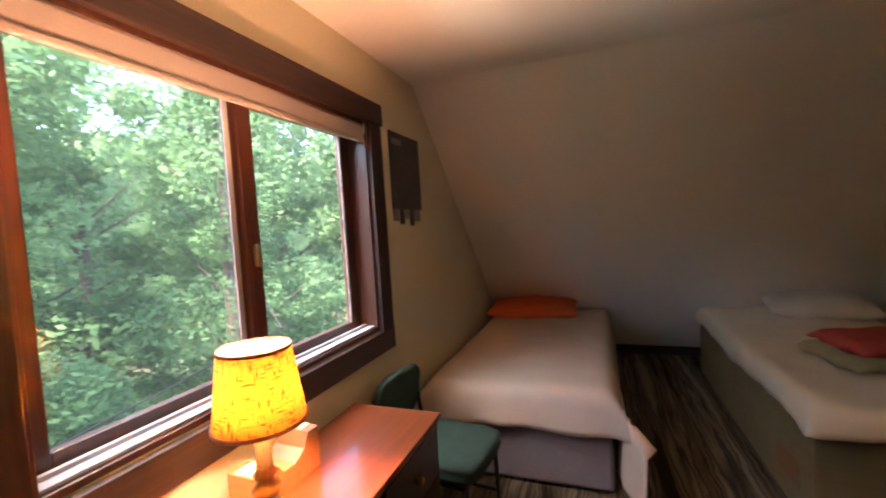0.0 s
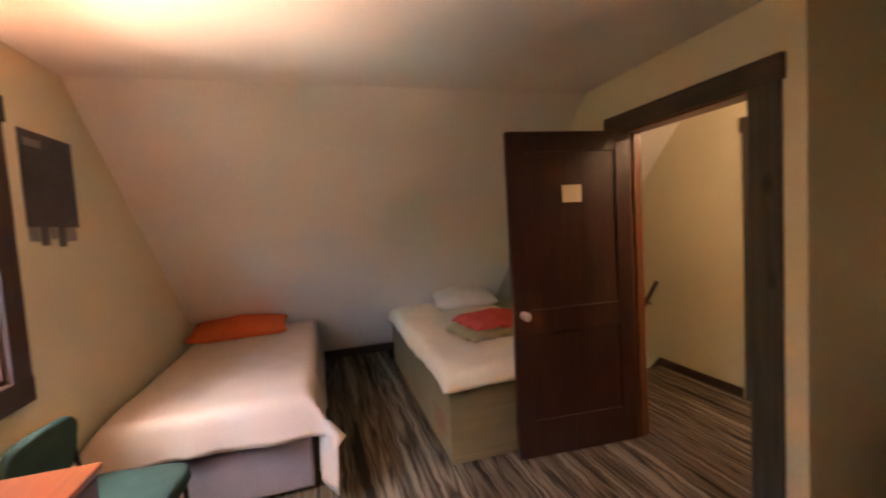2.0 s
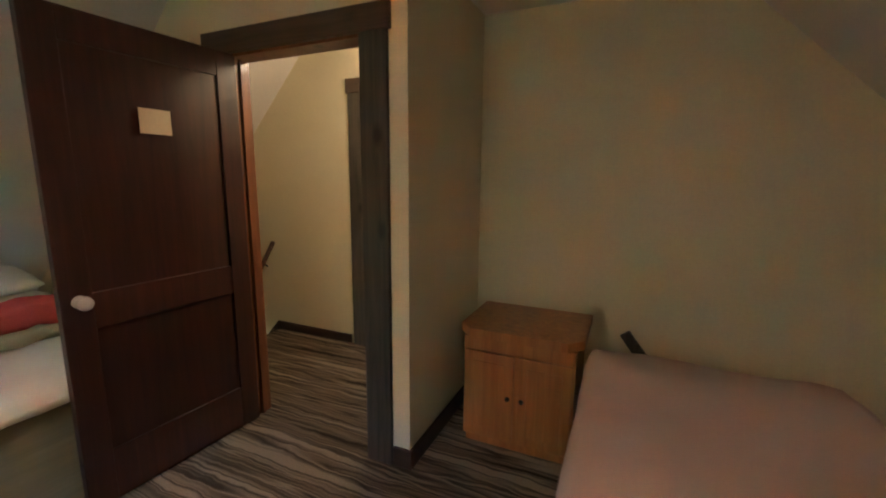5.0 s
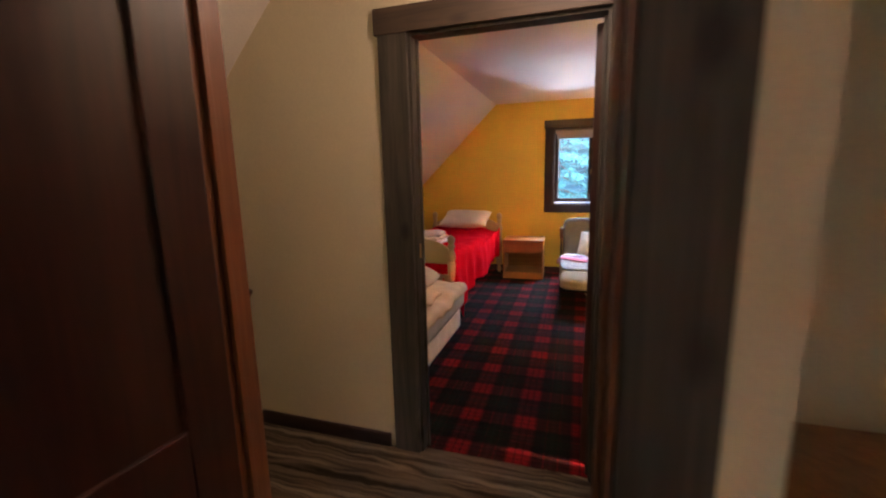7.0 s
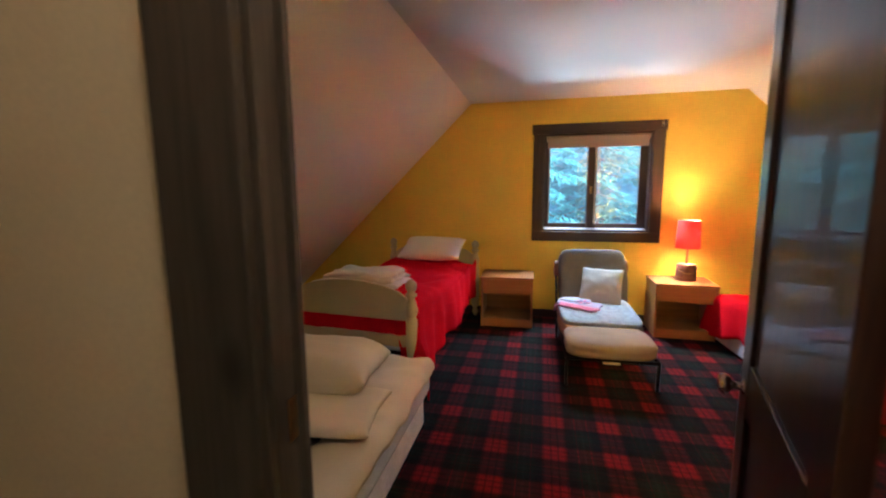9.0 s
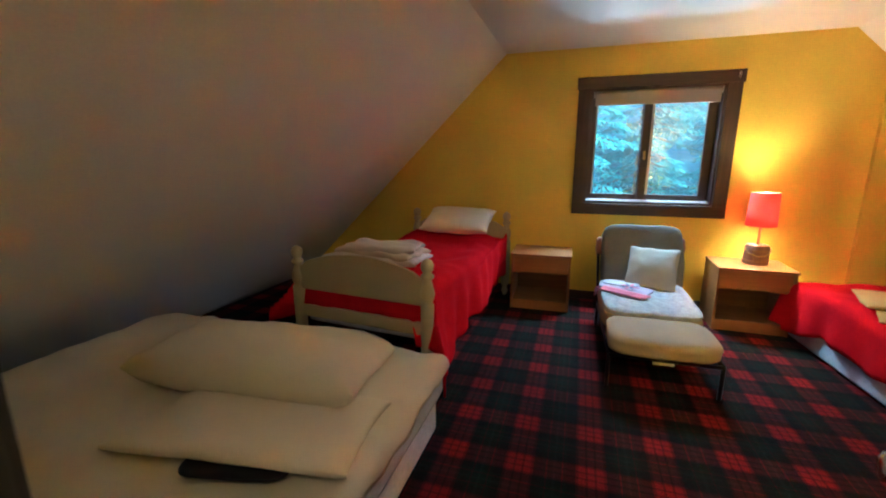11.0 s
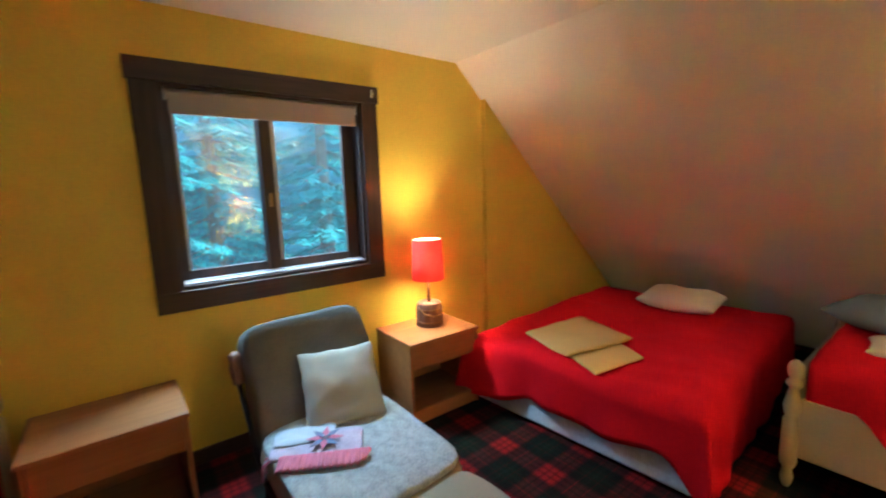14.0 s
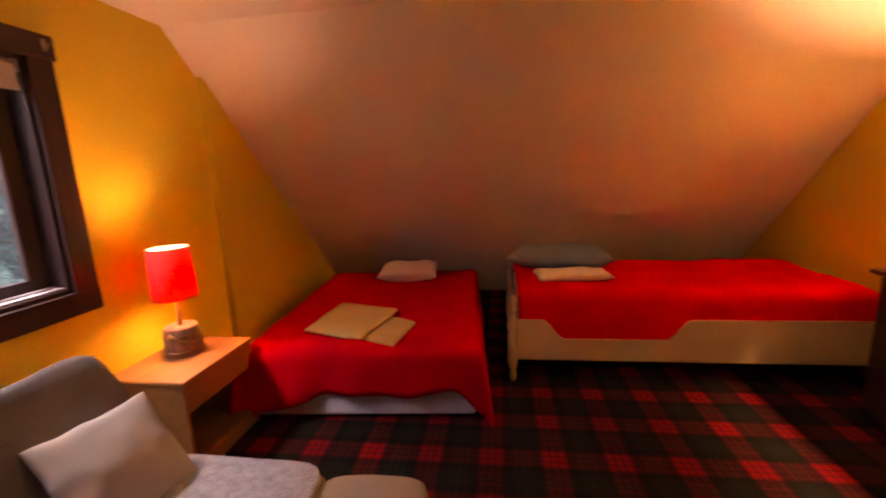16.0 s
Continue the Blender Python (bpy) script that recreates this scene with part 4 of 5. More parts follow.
bm = drape_mesh(bmesh.new(), -0.52, 0.505, -1.07, 1.08, 0.615, (0.105, 0.10, 0.095, 0.0), 0.03, 0.022, 0.016, 5, flare=0.06)
thick(part("sheet", bm, SHEET, bed, "rumpled cream fitted sheet"), 0.005)
pillow("pillow", "flat cream pillow at the head of the platform bed", pose(-0.50, 2.96, 0.695, 6, 0, -6), (0.64, 0.50, 0.19), PILLOW, 2)
bm = stuffed_mesh(bmesh.new(), (0.60, 0.44, 0.08), 4, 0.07, 6)
tagged(link("folded_blanket", bm, SAGE, None, pose(-0.66, 1.78, 0.655, 0, 0, 12)), "folded sage green blanket on the platform bed", "blanket")
bm = stuffed_mesh(bmesh.new(), (0.54, 0.40, 0.09), 5, 0.09, 5)
tagged(link("folded_blanket", bm, CORAL, None, pose(-0.64, 1.80, 0.72, 0, 0, 10)), "folded coral red blanket on top of the sage one", "blanket")

# desk under the window
desk = thing("desk", "small desk with a glossy reddish wooden top", "desk", pose(-2.84, -0.05, 0))
part("top", one_box((-0.205, -0.62, 0.728), (0.19, 0.498, 0.752), 0.004), DESK_WOOD, desk, "glossy red-brown desk top with a pale edge")
part("edge_strip", one_box((-0.205, 0.498, 0.73), (0.19, 0.502, 0.75), 0.001), BIRCH, desk)
part("side_panel", one_box((-0.19, 0.465, 0), (0.175, 0.488, 0.728), 0.003), DARK_WOOD, desk)
part("side_panel", one_box((-0.19, -0.60, 0), (0.175, -0.577, 0.728), 0.003), DARK_WOOD, desk)
part("back_panel", one_box((-0.19, -0.577, 0.3), (-0.172, 0.465, 0.728), 0.003), DARK_WOOD, desk)
for k in range(3):
    drawer = part("drawer", one_box((0.16, 0.06, 0.14 + 0.195 * k), (0.182, 0.462, 0.325 + 0.195 * k), 0.004), DARK_WOOD, desk)
    part("pull", turned([(0, 0.012), (0.012, 0.008), (0.02, 0.016), (0.026, 0.012)], 12, pose(0.182, 0.26, 0.235 + 0.195 * k, 0, 90)), BRASS, drawer)
part("inner_panel", one_box((-0.17, 0.04, 0), (0.16, 0.058, 0.728), 0.003), DARK_WOOD, desk)

# desk lamp
lamp = thing("table_lamp", "lit table lamp with a burlap shade on a turned maple stem", "lamp", pose(-2.755, -0.33, 0.752))
part("base", turned([(0, 0.07), (0.012, 0.072), (0.02, 0.06), (0.03, 0.026), (0.05, 0.022), (0.062, 0.036), (0.07, 0.04), (0.078, 0.036), (0.088, 0.020), (0.10, 0.018), (0.112, 0.034), (0.122, 0.038), (0.132, 0.034), (0.143, 0.018), (0.154, 0.017), (0.163, 0.031), (0.172, 0.034), (0.181, 0.031), (0.192, 0.016), (0.20, 0.024), (0.208, 0.026), (0.216, 0.018), (0.225, 0.019)], 24), LAMP_WOOD, lamp, "turned maple stem with rings")
part("socket", turned([(0.225, 0.017), (0.335, 0.017)], 16), PILLOW, lamp, "white bulb socket")
bm = ring_mesh(bmesh.new(), [(0.325, 0.095), (0.405, 0.084), (0.485, 0.073)], 40, False)
thick(part("shade", bm, SHADE_ORANGE, lamp, "glowing orange burlap shade"), 0.0015)
for z, r in ((0.325, 0.0955), (0.485, 0.0735)):
    part("shade_ring", ring_mesh(bmesh.new(), [(z - 0.004, r), (z - 0.004, r + 0.003), (z + 0.004, r + 0.003), (z + 0.004, r), (z - 0.004, r)], 40, False), BUCKET, lamp)
part("bulb", turned([(0.335, 0.012), (0.35, 0.018), (0.37, 0.022), (0.385, 0.018), (0.395, 0.008)], 16), BULB, lamp, "lit bulb")

# wooden tissue holder
bm = bmesh.new()
prism_mesh(bm, [(-0.12, 0), (0.12, 0), (0.12, 0.125), (0.075, 0.125), (0.055, 0.085), (0.015, 0.062), (-0.03, 0.062), (-0.05, 0.09), (-0.12, 0.09)], -0.055, 0.055, "y")
box = thing("letter_holder", "orange wooden letter holder with a scooped top on the desk", "desk organiser", pose(-2.955, -0.09, 0.752, 0, 0, 88))
part("body", bm, BIRCH, box)
part("card", one_box((-0.115, -0.03, 0.09), (-0.055, 0.03, 0.094), 0.001), PAPER, box, "stack of white cards")
part("card", one_box((0.078, -0.03, 0.125), (0.118, 0.03, 0.129), 0.001), PAPER, box, "stack of white cards")


def desk_chair(place):
    ob = thing("chair", "green upholstered chair with dark metal legs at the desk", "chair", place)
    part("seat", soft_mesh(bmesh.new(), (0.40, 0.45, 0.09), 6, 0.006, 7, pose(0, -0.015, 0.435)), GREEN_CLOTH, ob, "green cloth seat")
    part("backrest", soft_mesh(bmesh.new(), (0.38, 0.055, 0.28), 4.2, 0.006, 8, pose(0, 0.235, 0.64, 8)), GREEN_CLOTH, ob, "green cloth backrest")
    part("seat_frame", one_box((-0.19, -0.20, 0.375), (0.19, 0.20, 0.395), 0.004), BLACK_METAL, ob)
    for x in (-0.18, 0.18):
        part("leg", tube_mesh(bmesh.new(), [(x, -0.19, 0.38), (x, -0.2, 0.0)], 0.011), BLACK_METAL, ob)
        part("leg", tube_mesh(bmesh.new(), [(x, 0.245, 0.70), (x, 0.20, 0.40), (x, 0.21, 0.0)], 0.011), BLACK_METAL, ob)
        part("stretcher", tube_mesh(bmesh.new(), [(x, -0.195, 0.16), (x, 0.205, 0.16)], 0.008), BLACK_METAL, ob)
    return ob


desk_chair(pose(-2.775, 0.755, 0, 0, 0, 84))

# poster on the gable wall
poster = thing("poster", "dark printed poster with a ragged grey lower edge on the wall", "poster", pose(WEST + 0.002, 1.235, 1.49))
part("print", one_box((0, -0.20, 0.09), (0.003, 0.20, 0.52), 0), POSTER, poster)
for k, (y, w, z) in enumerate(((-0.16, 0.07, 0.02), (-0.085, 0.06, -0.0), (-0.02, 0.05, 0.03), (0.045, 0.06, -0.01), (0.12, 0.10, 0.015))):
    part("torn_edge", one_box((0, y - w / 2, z + 0.005), (0.002, y + w / 2, 0.091), 0), POSTER if k in (1, 3) else POSTER_EDGE, poster)
part("title_bar", one_box((0.003, -0.17, 0.45), (0.0036, -0.05, 0.485), 0), POSTER_EDGE, poster)

# bedside cabinet
cab = thing("bedside_cabinet", "pine bedside cabinet with two doors and a clipped-corner top", "cabinet", pose(0.29, -0.43, 0))
part("body", one_box((0.03, -0.28, 0.05), (0.47, 0.28, 0.60), 0.004), PINE, cab)
part("plinth", one_box((0.05, -0.27, 0), (0.46, 0.27, 0.05), 0.003), PINE, cab)
bm = prism_mesh(bmesh.new(), [(0.0, -0.24), (0.07, -0.31), (0.49, -0.31), (0.49, 0.31), (0.07, 0.31), (0.0, 0.24)], 0.605, 0.65, "z")
part("top", bm, PINE, cab, "honey pine top with clipped corners")
part("apron", one_box((0.012, -0.275, 0.535), (0.03, 0.275, 0.605), 0.004), PINE, cab)
for s in (-1, 1):
    door = part("door", one_box((0.012, s * 0.14 - 0.128, 0.07), (0.0295, s * 0.14 + 0.128, 0.53), 0.004), PINE, cab)
    part("panel", one_box((0.004, s * 0.14 - 0.085, 0.12), (0.0118, s * 0.14 + 0.085, 0.48), 0.004), PINE, door)
    part("knob", turned([(0, 0.006), (0.01, 0.006), (0.016, 0.013), (0.024, 0.01)], 12, pose(0.012, s * 0.035, 0.31, 0, -90)), BLACK_METAL, door)

# near bed
bed = thing("bed", "single bed under a smooth pale pink bedspread", "bed", pose(-0.37, -1.25, 0))
part("base", one_box((-0.86, -0.46, 0.03), (0.84, 0.46, 0.28), 0.02), GREY_BASE, bed)
part("mattress", one_box((-0.86, -0.46, 0.28), (0.84, 0.46, 0.54), 0.05), SHEET, bed)
bm = drape_mesh(bmesh.new(), -0.88, 0.86, -0.48, 0.48, 0.572, (0.45, 0.42, 0.4, 0.48), 0.03, 0.02, 0.010, 11, lambda x, y, h: 0.035 * math.exp(-((x - 0.62) / 0.2) ** 2) * (1 if not h else 0.6) + 0.006 * math.exp(-((x + 0.2 * y + 0.15) / 0.012) ** 2), flare=0.12)
thick(part("bedspread", bm, PINK, bed, "pale pink bedspread with a seam"), 0.006)
bm = bmesh.new()
box_mesh(bm, (-0.012, -0.025, 0), (0.012, 0.028, 0.77), 0.004, pose(0.61, -1.37, 0.016, -37))
tagged(link("wooden_slat", bm, CASING, None), "dark wooden slat standing slanted behind the bed's head", "slat")

# ---- hall ----
rail = thing("handrail", "dark wooden handrail going down the stair wall", "handrail", pose(1.17, 2.0, 0))
part("rail", tube_mesh(bmesh.new(), [(-0.06, -0.02, 0.82), (-0.06, 0.9, -0.58)], 0.02, 14), DARK_WOOD, rail)
for d in (0.12, 0.6):
    part("bracket", tube_mesh(bmesh.new(), [(-0.06, d, 0.80 - 1.52 * d), (-0.003, d, 0.76 - 1.52 * d)], 0.008), BLACK_METAL, rail)
rack = thing("coat_rack", "dark wooden coat rack with pegs on the hall wall", "coat rack", pose(0.78, 0.05, 1.44))
part("board", one_box((-0.34, 0, 0), (0.31, 0.022, 0.16), 0.006), BLACK, rack)
part("ledge", one_box((-0.34, 0.0, 0.16), (0.31, 0.05, 0.178), 0.005), BLACK, rack)
for k in range(6):
    part("peg", tube_mesh(bmesh.new(), [(-0.28 + 0.115 * k, 0.02, 0.10), (-0.28 + 0.115 * k, 0.15, 0.145)], 0.013), BLACK, rack)
# Unseen fixture, added to carry the assumed hall light.
fixture = thing("assumed_ceiling_light", "unseen small round ceiling light, assumed over the hall", "ceiling light", pose(0.64, 0.36, TOP - 0.012))
part("plate", turned([(-0.012, 0.07), (0.012, 0.075)], 24), PILLOW, fixture)
part("socket", turned([(-0.06, 0.02), (-0.012, 0.022)], 16), PILLOW, fixture)
# ---- tartan bedroom ----


def bed_post(place, high, stout=1.0):
    """A turned, cream painted post with a ball top."""
    rings = [(0, 0.016), (0.02, 0.026), (0.05, 0.032), (0.09, 0.022), (0.11, 0.036), (0.13, 0.041), (0.14, 0.042), (high - 0.29, 0.042)]
    rings += [(high - 0.275, 0.030), (high - 0.255, 0.040), (high - 0.22, 0.046), (high - 0.17, 0.034), (high - 0.135, 0.024), (high - 0.12, 0.040), (high - 0.105, 0.041), (high - 0.09, 0.024), (high - 0.07, 0.036), (high - 0.04, 0.041), (high - 0.015, 0.030), (high, 0.008)]
    return turned([(z, radius * stout) for z, radius in rings], 18, place)


# cream bed by the north slope; its own axes run from the right foot post to the head and to the slope
bed = thing("bed", "cream painted wooden bed with turned posts, red blanket and pillow", "bed", pose(3.385, 1.515, 0, 0, 0, -5.0))
for x, h in ((0, 0.80), (1.87, 0.86)):
    for y in (0, 1.0):
        part("post", bed_post(Matrix.Translation((x, y, 0)), h), CREAM_WOOD, bed)


def arch(low, high, rise, y0=0.03, y1=0.97, n=14):
    top = [(y1 - (y1 - y0) * k / n, high + rise * math.sin(math.pi * k / n) ** 0.6) for k in range(n + 1)]
    return [(y0, low), (y1, low)] + top


part("footboard", prism_mesh(bmesh.new(), arch(0.50, 0.66, 0.11), -0.013, 0.013), CREAM_WOOD, bed, "cream arched footboard")
part("foot_rail", one_box((-0.014, 0.03, 0.30), (0.014, 0.97, 0.385), 0.005), CREAM_WOOD, bed)
part("headboard", prism_mesh(bmesh.new(), arch(0.42, 0.70, 0.11), 1.857, 1.883), CREAM_WOOD, bed, "cream arched headboard")
for y in (0.0, 1.0):
    part("side_rail", one_box((0.03, y - 0.012, 0.26), (1.84, y + 0.012, 0.38), 0.005), CREAM_WOOD, bed)
part("box_spring", one_box((0.04, 0.03, 0.24), (1.83, 0.97, 0.40), 0.02), TICKING, bed)
part("mattress", one_box((0.04, 0.02, 0.40), (1.83, 0.98, 0.565), 0.05), TICKING, bed)
bm = drape_mesh(bmesh.new(), 0.055, 1.80, 0.0, 1.0, 0.60, (0.22, 0.0, 0.44, 0.3), 0.03, 0.05, 0.018, 21, lambda x, y, h: (-0.15 * math.exp(-((x - 0.15) / 0.25) ** 2) + 0.16 * max(0, (x - 0.7) / 1.1)) * (1 if h > 0.05 and y < 0.1 else 0) + 0.085 * math.exp(-((x - 1.52) / 0.22) ** 4) * max(0.0, 1 - ((y - 0.52) / 0.46) ** 4))
thick(part("blanket", bm, RED, bed, "bright red blanket hanging over the side"), 0.007)
at_bed = bed.matrix_basis.copy()
pillow("pillow", "cream pillow with a frilled edge on the red blanket", at_bed @ pose(1.56, 0.40, 0.80, 0, -20, 4), (0.44, 0.66, 0.16), PILLOW, 6)
for k, (dx, dz, turn, w) in enumerate(((0.50, 0.645, 4, 0.36), (0.52, 0.69, -5, 0.33), (0.49, 0.73, 9, 0.28))):
    bm = stuffed_mesh(bmesh.new(), (w, 0.78 - 0.10 * k, 0.05), 30 + k, 0.07, 9)
    tagged(link("folded_towel", bm, PILLOW if k != 1 else SHEET, None, at_bed @ pose(dx, 0.66 - 0.03 * k, dz, 0, 0, turn)), "folded pale towel in a stack on the red blanket", "towel", "towels on the cream bed")

# stripped bed beside the doorway
bed = thing("bed", "stripped bed with a pale quilted mattress on a patterned base", "bed", pose(2.12, 2.15, 0))
part("base", one_box((-0.79, -0.86, 0.02), (0.79, 0.9, 0.22), 0.03), TICKING, bed, "patterned box base")
part("mattress", one_box((-0.80, -0.9, 0.22), (0.81, 0.92, 0.44), 0.055), BLUE_TICK, bed, "pale blue quilted mattress")
bm = drape_mesh(bmesh.new(), -0.79, 0.79, -0.90, 0.92, 0.464, (0.0, 0.055, 0.065, 0.0), 0.02, 0.022, 0.016, 31, flare=0.04, dips=lambda x, y, h: 0.005 * math.sin(34 * (x + 0.55 * y) + 5 * noise.noise((x * 3, y * 3, 2.0))) * max(0, 1 - (0.9 + y) / 0.5) * max(0, min(1, (0.79 - abs(x)) / 0.1)) + (0.005 * math.sin(26 * y + 4 * noise.noise((x * 4, y * 4, 7.0))) * max(0, (x - 0.45) / 0.35)))
thick(part("mattress_cover", bm, SHEET, bed, "loose cream mattress cover"), 0.005)
bm = stuffed_mesh(bmesh.new(), (0.46, 0.98, 0.21), 12, 0.03, 5)
tagged(link("folded_duvet", bm, SHEET, None, pose(2.42, 1.88, 0.565, 0, 4, 6)), "rolled cream duvet on the stripped mattress", "duvet")
bm = stuffed_mesh(bmesh.new(), (0.44, 0.80, 0.05), 13, 0.02, 10)
tagged(link("folded_sheet", bm, SHEET, None, pose(2.12, 1.66, 0.505, 0, 6, 9)), "folded cream sheet on the mattress", "sheet")
bm = soft_mesh(bmesh.new(), (0.16, 0.34, 0.022), 5.0, 0.004, 14)
tagged(link("folded_cloth", bm, BLACK, None, pose(1.97, 1.60, 0.49, 0, 0, 14)), "dark folded cloth under the sheet", "cloth")


def nightstand(name, place):
    ob = thing(name, "orange birch nightstand with a drawer above an open shelf", "nightstand", place, "nightstands under the yellow wall")
    w, d, h = 0.53, 0.42, 0.53
    part("top", one_box((-0.012, -0.006, h - 0.022), (d, w + 0.006, h), 0.005), BIRCH, ob)
    part("side_panel", one_box((0, 0, 0), (d, 0.02, h - 0.022), 0.003), BIRCH, ob)
    part("side_panel", one_box((0, w - 0.02, 0), (d, w, h - 0.022), 0.003), BIRCH, ob)
    # Back and shelves take the darker tone, which paints the compartment's shade.
    part("back_panel", one_box((d - 0.01, 0.02, 0.04), (d, w - 0.02, h - 0.022), 0.001), SHADED_INSIDE, ob)
    part("drawer", one_box((0.004, 0.021, 0.36), (0.02, w - 0.021, h - 0.026), 0.004), BIRCH, ob, "flush birch drawer front")
    part("drawer_shelf", one_box((0.02, 0.02, 0.345), (d - 0.01, w - 0.02, 0.358), 0.001), SHADED_INSIDE, ob)
    part("bottom_shelf", one_box((0.012, 0.02, 0.075), (d - 0.01, w - 0.02, 0.092), 0.002), SHADED_INSIDE, ob)
    part("plinth", one_box((0.008, 0.02, 0), (0.026, w - 0.02, 0.085), 0.003), BIRCH, ob)
    return ob


nightstand("nightstand", pose(4.885, 0.705, 0, 0, 0, 1.5))
nightstand("nightstand", pose(4.865, -0.962, 0, 0, 0, -1.0))

lamp = thing("table_lamp", "lit bedside lamp with a coral drum shade on a wooden bucket", "lamp", pose(5.112, -0.75, 0.53))
part("bucket", turned([(0, 0.088), (0.006, 0.092), (0.15, 0.083), (0.16, 0.076), (0.16, 0.0)], 24), BUCKET, lamp, "small dark wooden bucket base")
for z in (0.03, 0.115):
    r = 0.0917 - 0.065 * z
    part("hoop", ring_mesh(bmesh.new(), [(z - 0.006, r), (z - 0.006, r + 0.003), (z + 0.006, r + 0.003), (z + 0.006, r)], 24, False), LAMP_WOOD, lamp)
part("bucket_handle", tube_mesh(bmesh.new(), [(0.0, 0.088, 0.135), (-0.056, 0.076, 0.095), (-0.09, 0.022, 0.075), (-0.087, -0.034, 0.08), (-0.036, -0.085, 0.105), (0.0, -0.095, 0.135)], 0.006, 8), BRASS, lamp)
part("stem", turned([(0.15, 0.012), (0.26, 0.010), (0.31, 0.010), (0.365, 0.014)], 14), LAMP_WOOD, lamp)
bm = ring_mesh(bmesh.new(), [(0.315, 0.107), (0.445, 0.103), (0.585, 0.098)], 40, False)
thick(part("shade", bm, SHADE_RED, lamp, "glowing coral red drum shade"), 0.0015)
part("lining", ring_mesh(bmesh.new(), [(0.316, 0.1055), (0.445, 0.1015), (0.584, 0.0965)], 40, False), SHADE_LINING, lamp, "white inner lining of the shade")
part("bulb", turned([(0.365, 0.012), (0.385, 0.02), (0.405, 0.024), (0.42, 0.018), (0.428, 0.008)], 16), BULB, lamp, "lit bulb")

# lounge chair under the window
chair = thing("lounge_chair", "fold-out lounge chair under a grey throw with a footrest", "lounge chair", pose(4.35, 0.15, 0, 0, 0, 2.0))
part("backrest", soft_mesh(bmesh.new(), (0.15, 0.60, 0.60), 9, 0.01, 41, pose(0.56, -0.025, 0.52, 0, 24)), SEAT_CLOTH, chair)
bm = bmesh.new()
soft_mesh(bm, (0.175, 0.625, 0.61), 9, 0.014, 42, pose(0.55, -0.025, 0.525, 0, 24))
part("throw", bm, GREY_THROW, chair, "grey woollen throw over the backrest")
part("throw_edge", soft_mesh(bmesh.new(), (0.10, 0.05, 0.16), 4, 0.01, 43, pose(0.66, 0.305, 0.62, 0, 20)), BUCKET, chair, "brown fringe of the throw")
part("throw_edge", soft_mesh(bmesh.new(), (0.10, 0.05, 0.13), 4, 0.01, 44, pose(0.67, -0.35, 0.65, 0, 20)), BUCKET, chair, "brown fringe of the throw")
part("seat", soft_mesh(bmesh.new(), (0.78, 0.64, 0.14), 6, 0.008, 45, pose(0.06, 0, 0.29, 0, -3)), SEAT_CLOTH, chair, "taupe seat cushion")
part("seat_throw", soft_mesh(bmesh.new(), (0.70, 0.63, 0.045), 7, 0.006, 46, pose(0.05, 0, 0.362, 0, -3)), PALE_THROW, chair, "pale speckled throw on the seat")
part("footrest", soft_mesh(bmesh.new(), (0.42, 0.63, 0.13), 5, 0.010, 47, pose(-0.49, 0, 0.275)), SEAT_CLOTH, chair, "taupe footrest cushion")
for y in (-0.31, 0.31):
    part("leg", tube_mesh(bmesh.new(), [(-0.66, y, 0.21), (-0.66, y, 0)], 0.012), BLACK_METAL, chair)
    part("leg", tube_mesh(bmesh.new(), [(0.30, y, 0.22), (0.34, y, 0)], 0.012), BLACK_METAL, chair)
    part("side_bar", tube_mesh(bmesh.new(), [(-0.66, y, 0.205), (0.34, y, 0.205), (0.68, y, 0.62)], 0.012), BLACK_METAL, chair)
part("front_bar", tube_mesh(bmesh.new(), [(-0.66, -0.31, 0.205), (-0.66, 0.31, 0.205)], 0.012), BLACK_METAL, chair)
part("brace", one_box((-0.655, -0.06, 0.17), (-0.645, 0.06, 0.20), 0.004), PAPER, chair, "pale wooden brace")
tagged(link("throw_pillow", stuffed_mesh(bmesh.new(), (0.37, 0.37, 0.12), 23, 0.02, 1.7), CUSHION, None, pose(4.685, 0.085, 0.525, 0, -50, -13)), "creased cream square cushion on the lounge chair", "pillow")
quilt = thing("quilt", "small lilac quilt with a pink ruffle on the seat", "quilt", pose(4.50, 0.285, 0.392, 0, -2.5, -30))
part("cloth", soft_mesh(bmesh.new(), (0.18, 0.37, 0.022), 9, 0.006, 51), QUILT_LILAC, quilt)
part("fold", soft_mesh(bmesh.new(), (0.12, 0.26, 0.018), 7, 0.005, 53, pose(0.05, 0.06, 0.012, 0, 0, 8)), BLUE_TICK, quilt, "white patched fold of the quilt")


def ruffle_mesh(bm, length, width, waves):
    """A gathered strip with a rounded end and raised pleats."""
    rows = []
    for i in range(waves * 6 + 1):
        u = i / (waves * 6)
        reach = width * min(1.0, (1 - (1 - min(u / 0.22, 1)) ** 2) ** 0.5 + 0.05)
        lift = 0.004 * math.sin(2 * math.pi * waves * u)
        rows.append([bm.verts.new((-reach * j / 5, -length / 2 + length * u, 0.012 - 0.009 * j / 5 + lift * (0.3 + j / 5))) for j in range(6)])
    for p, q in zip(rows, rows[1:]):
        for j in range(5):
            bm.faces.new((p[j], q[j], q[j + 1], p[j + 1])).smooth = True
    bmesh.ops.translate(bm, verts=bm.verts, vec=(-0.08, -0.04, 0))
    return bm


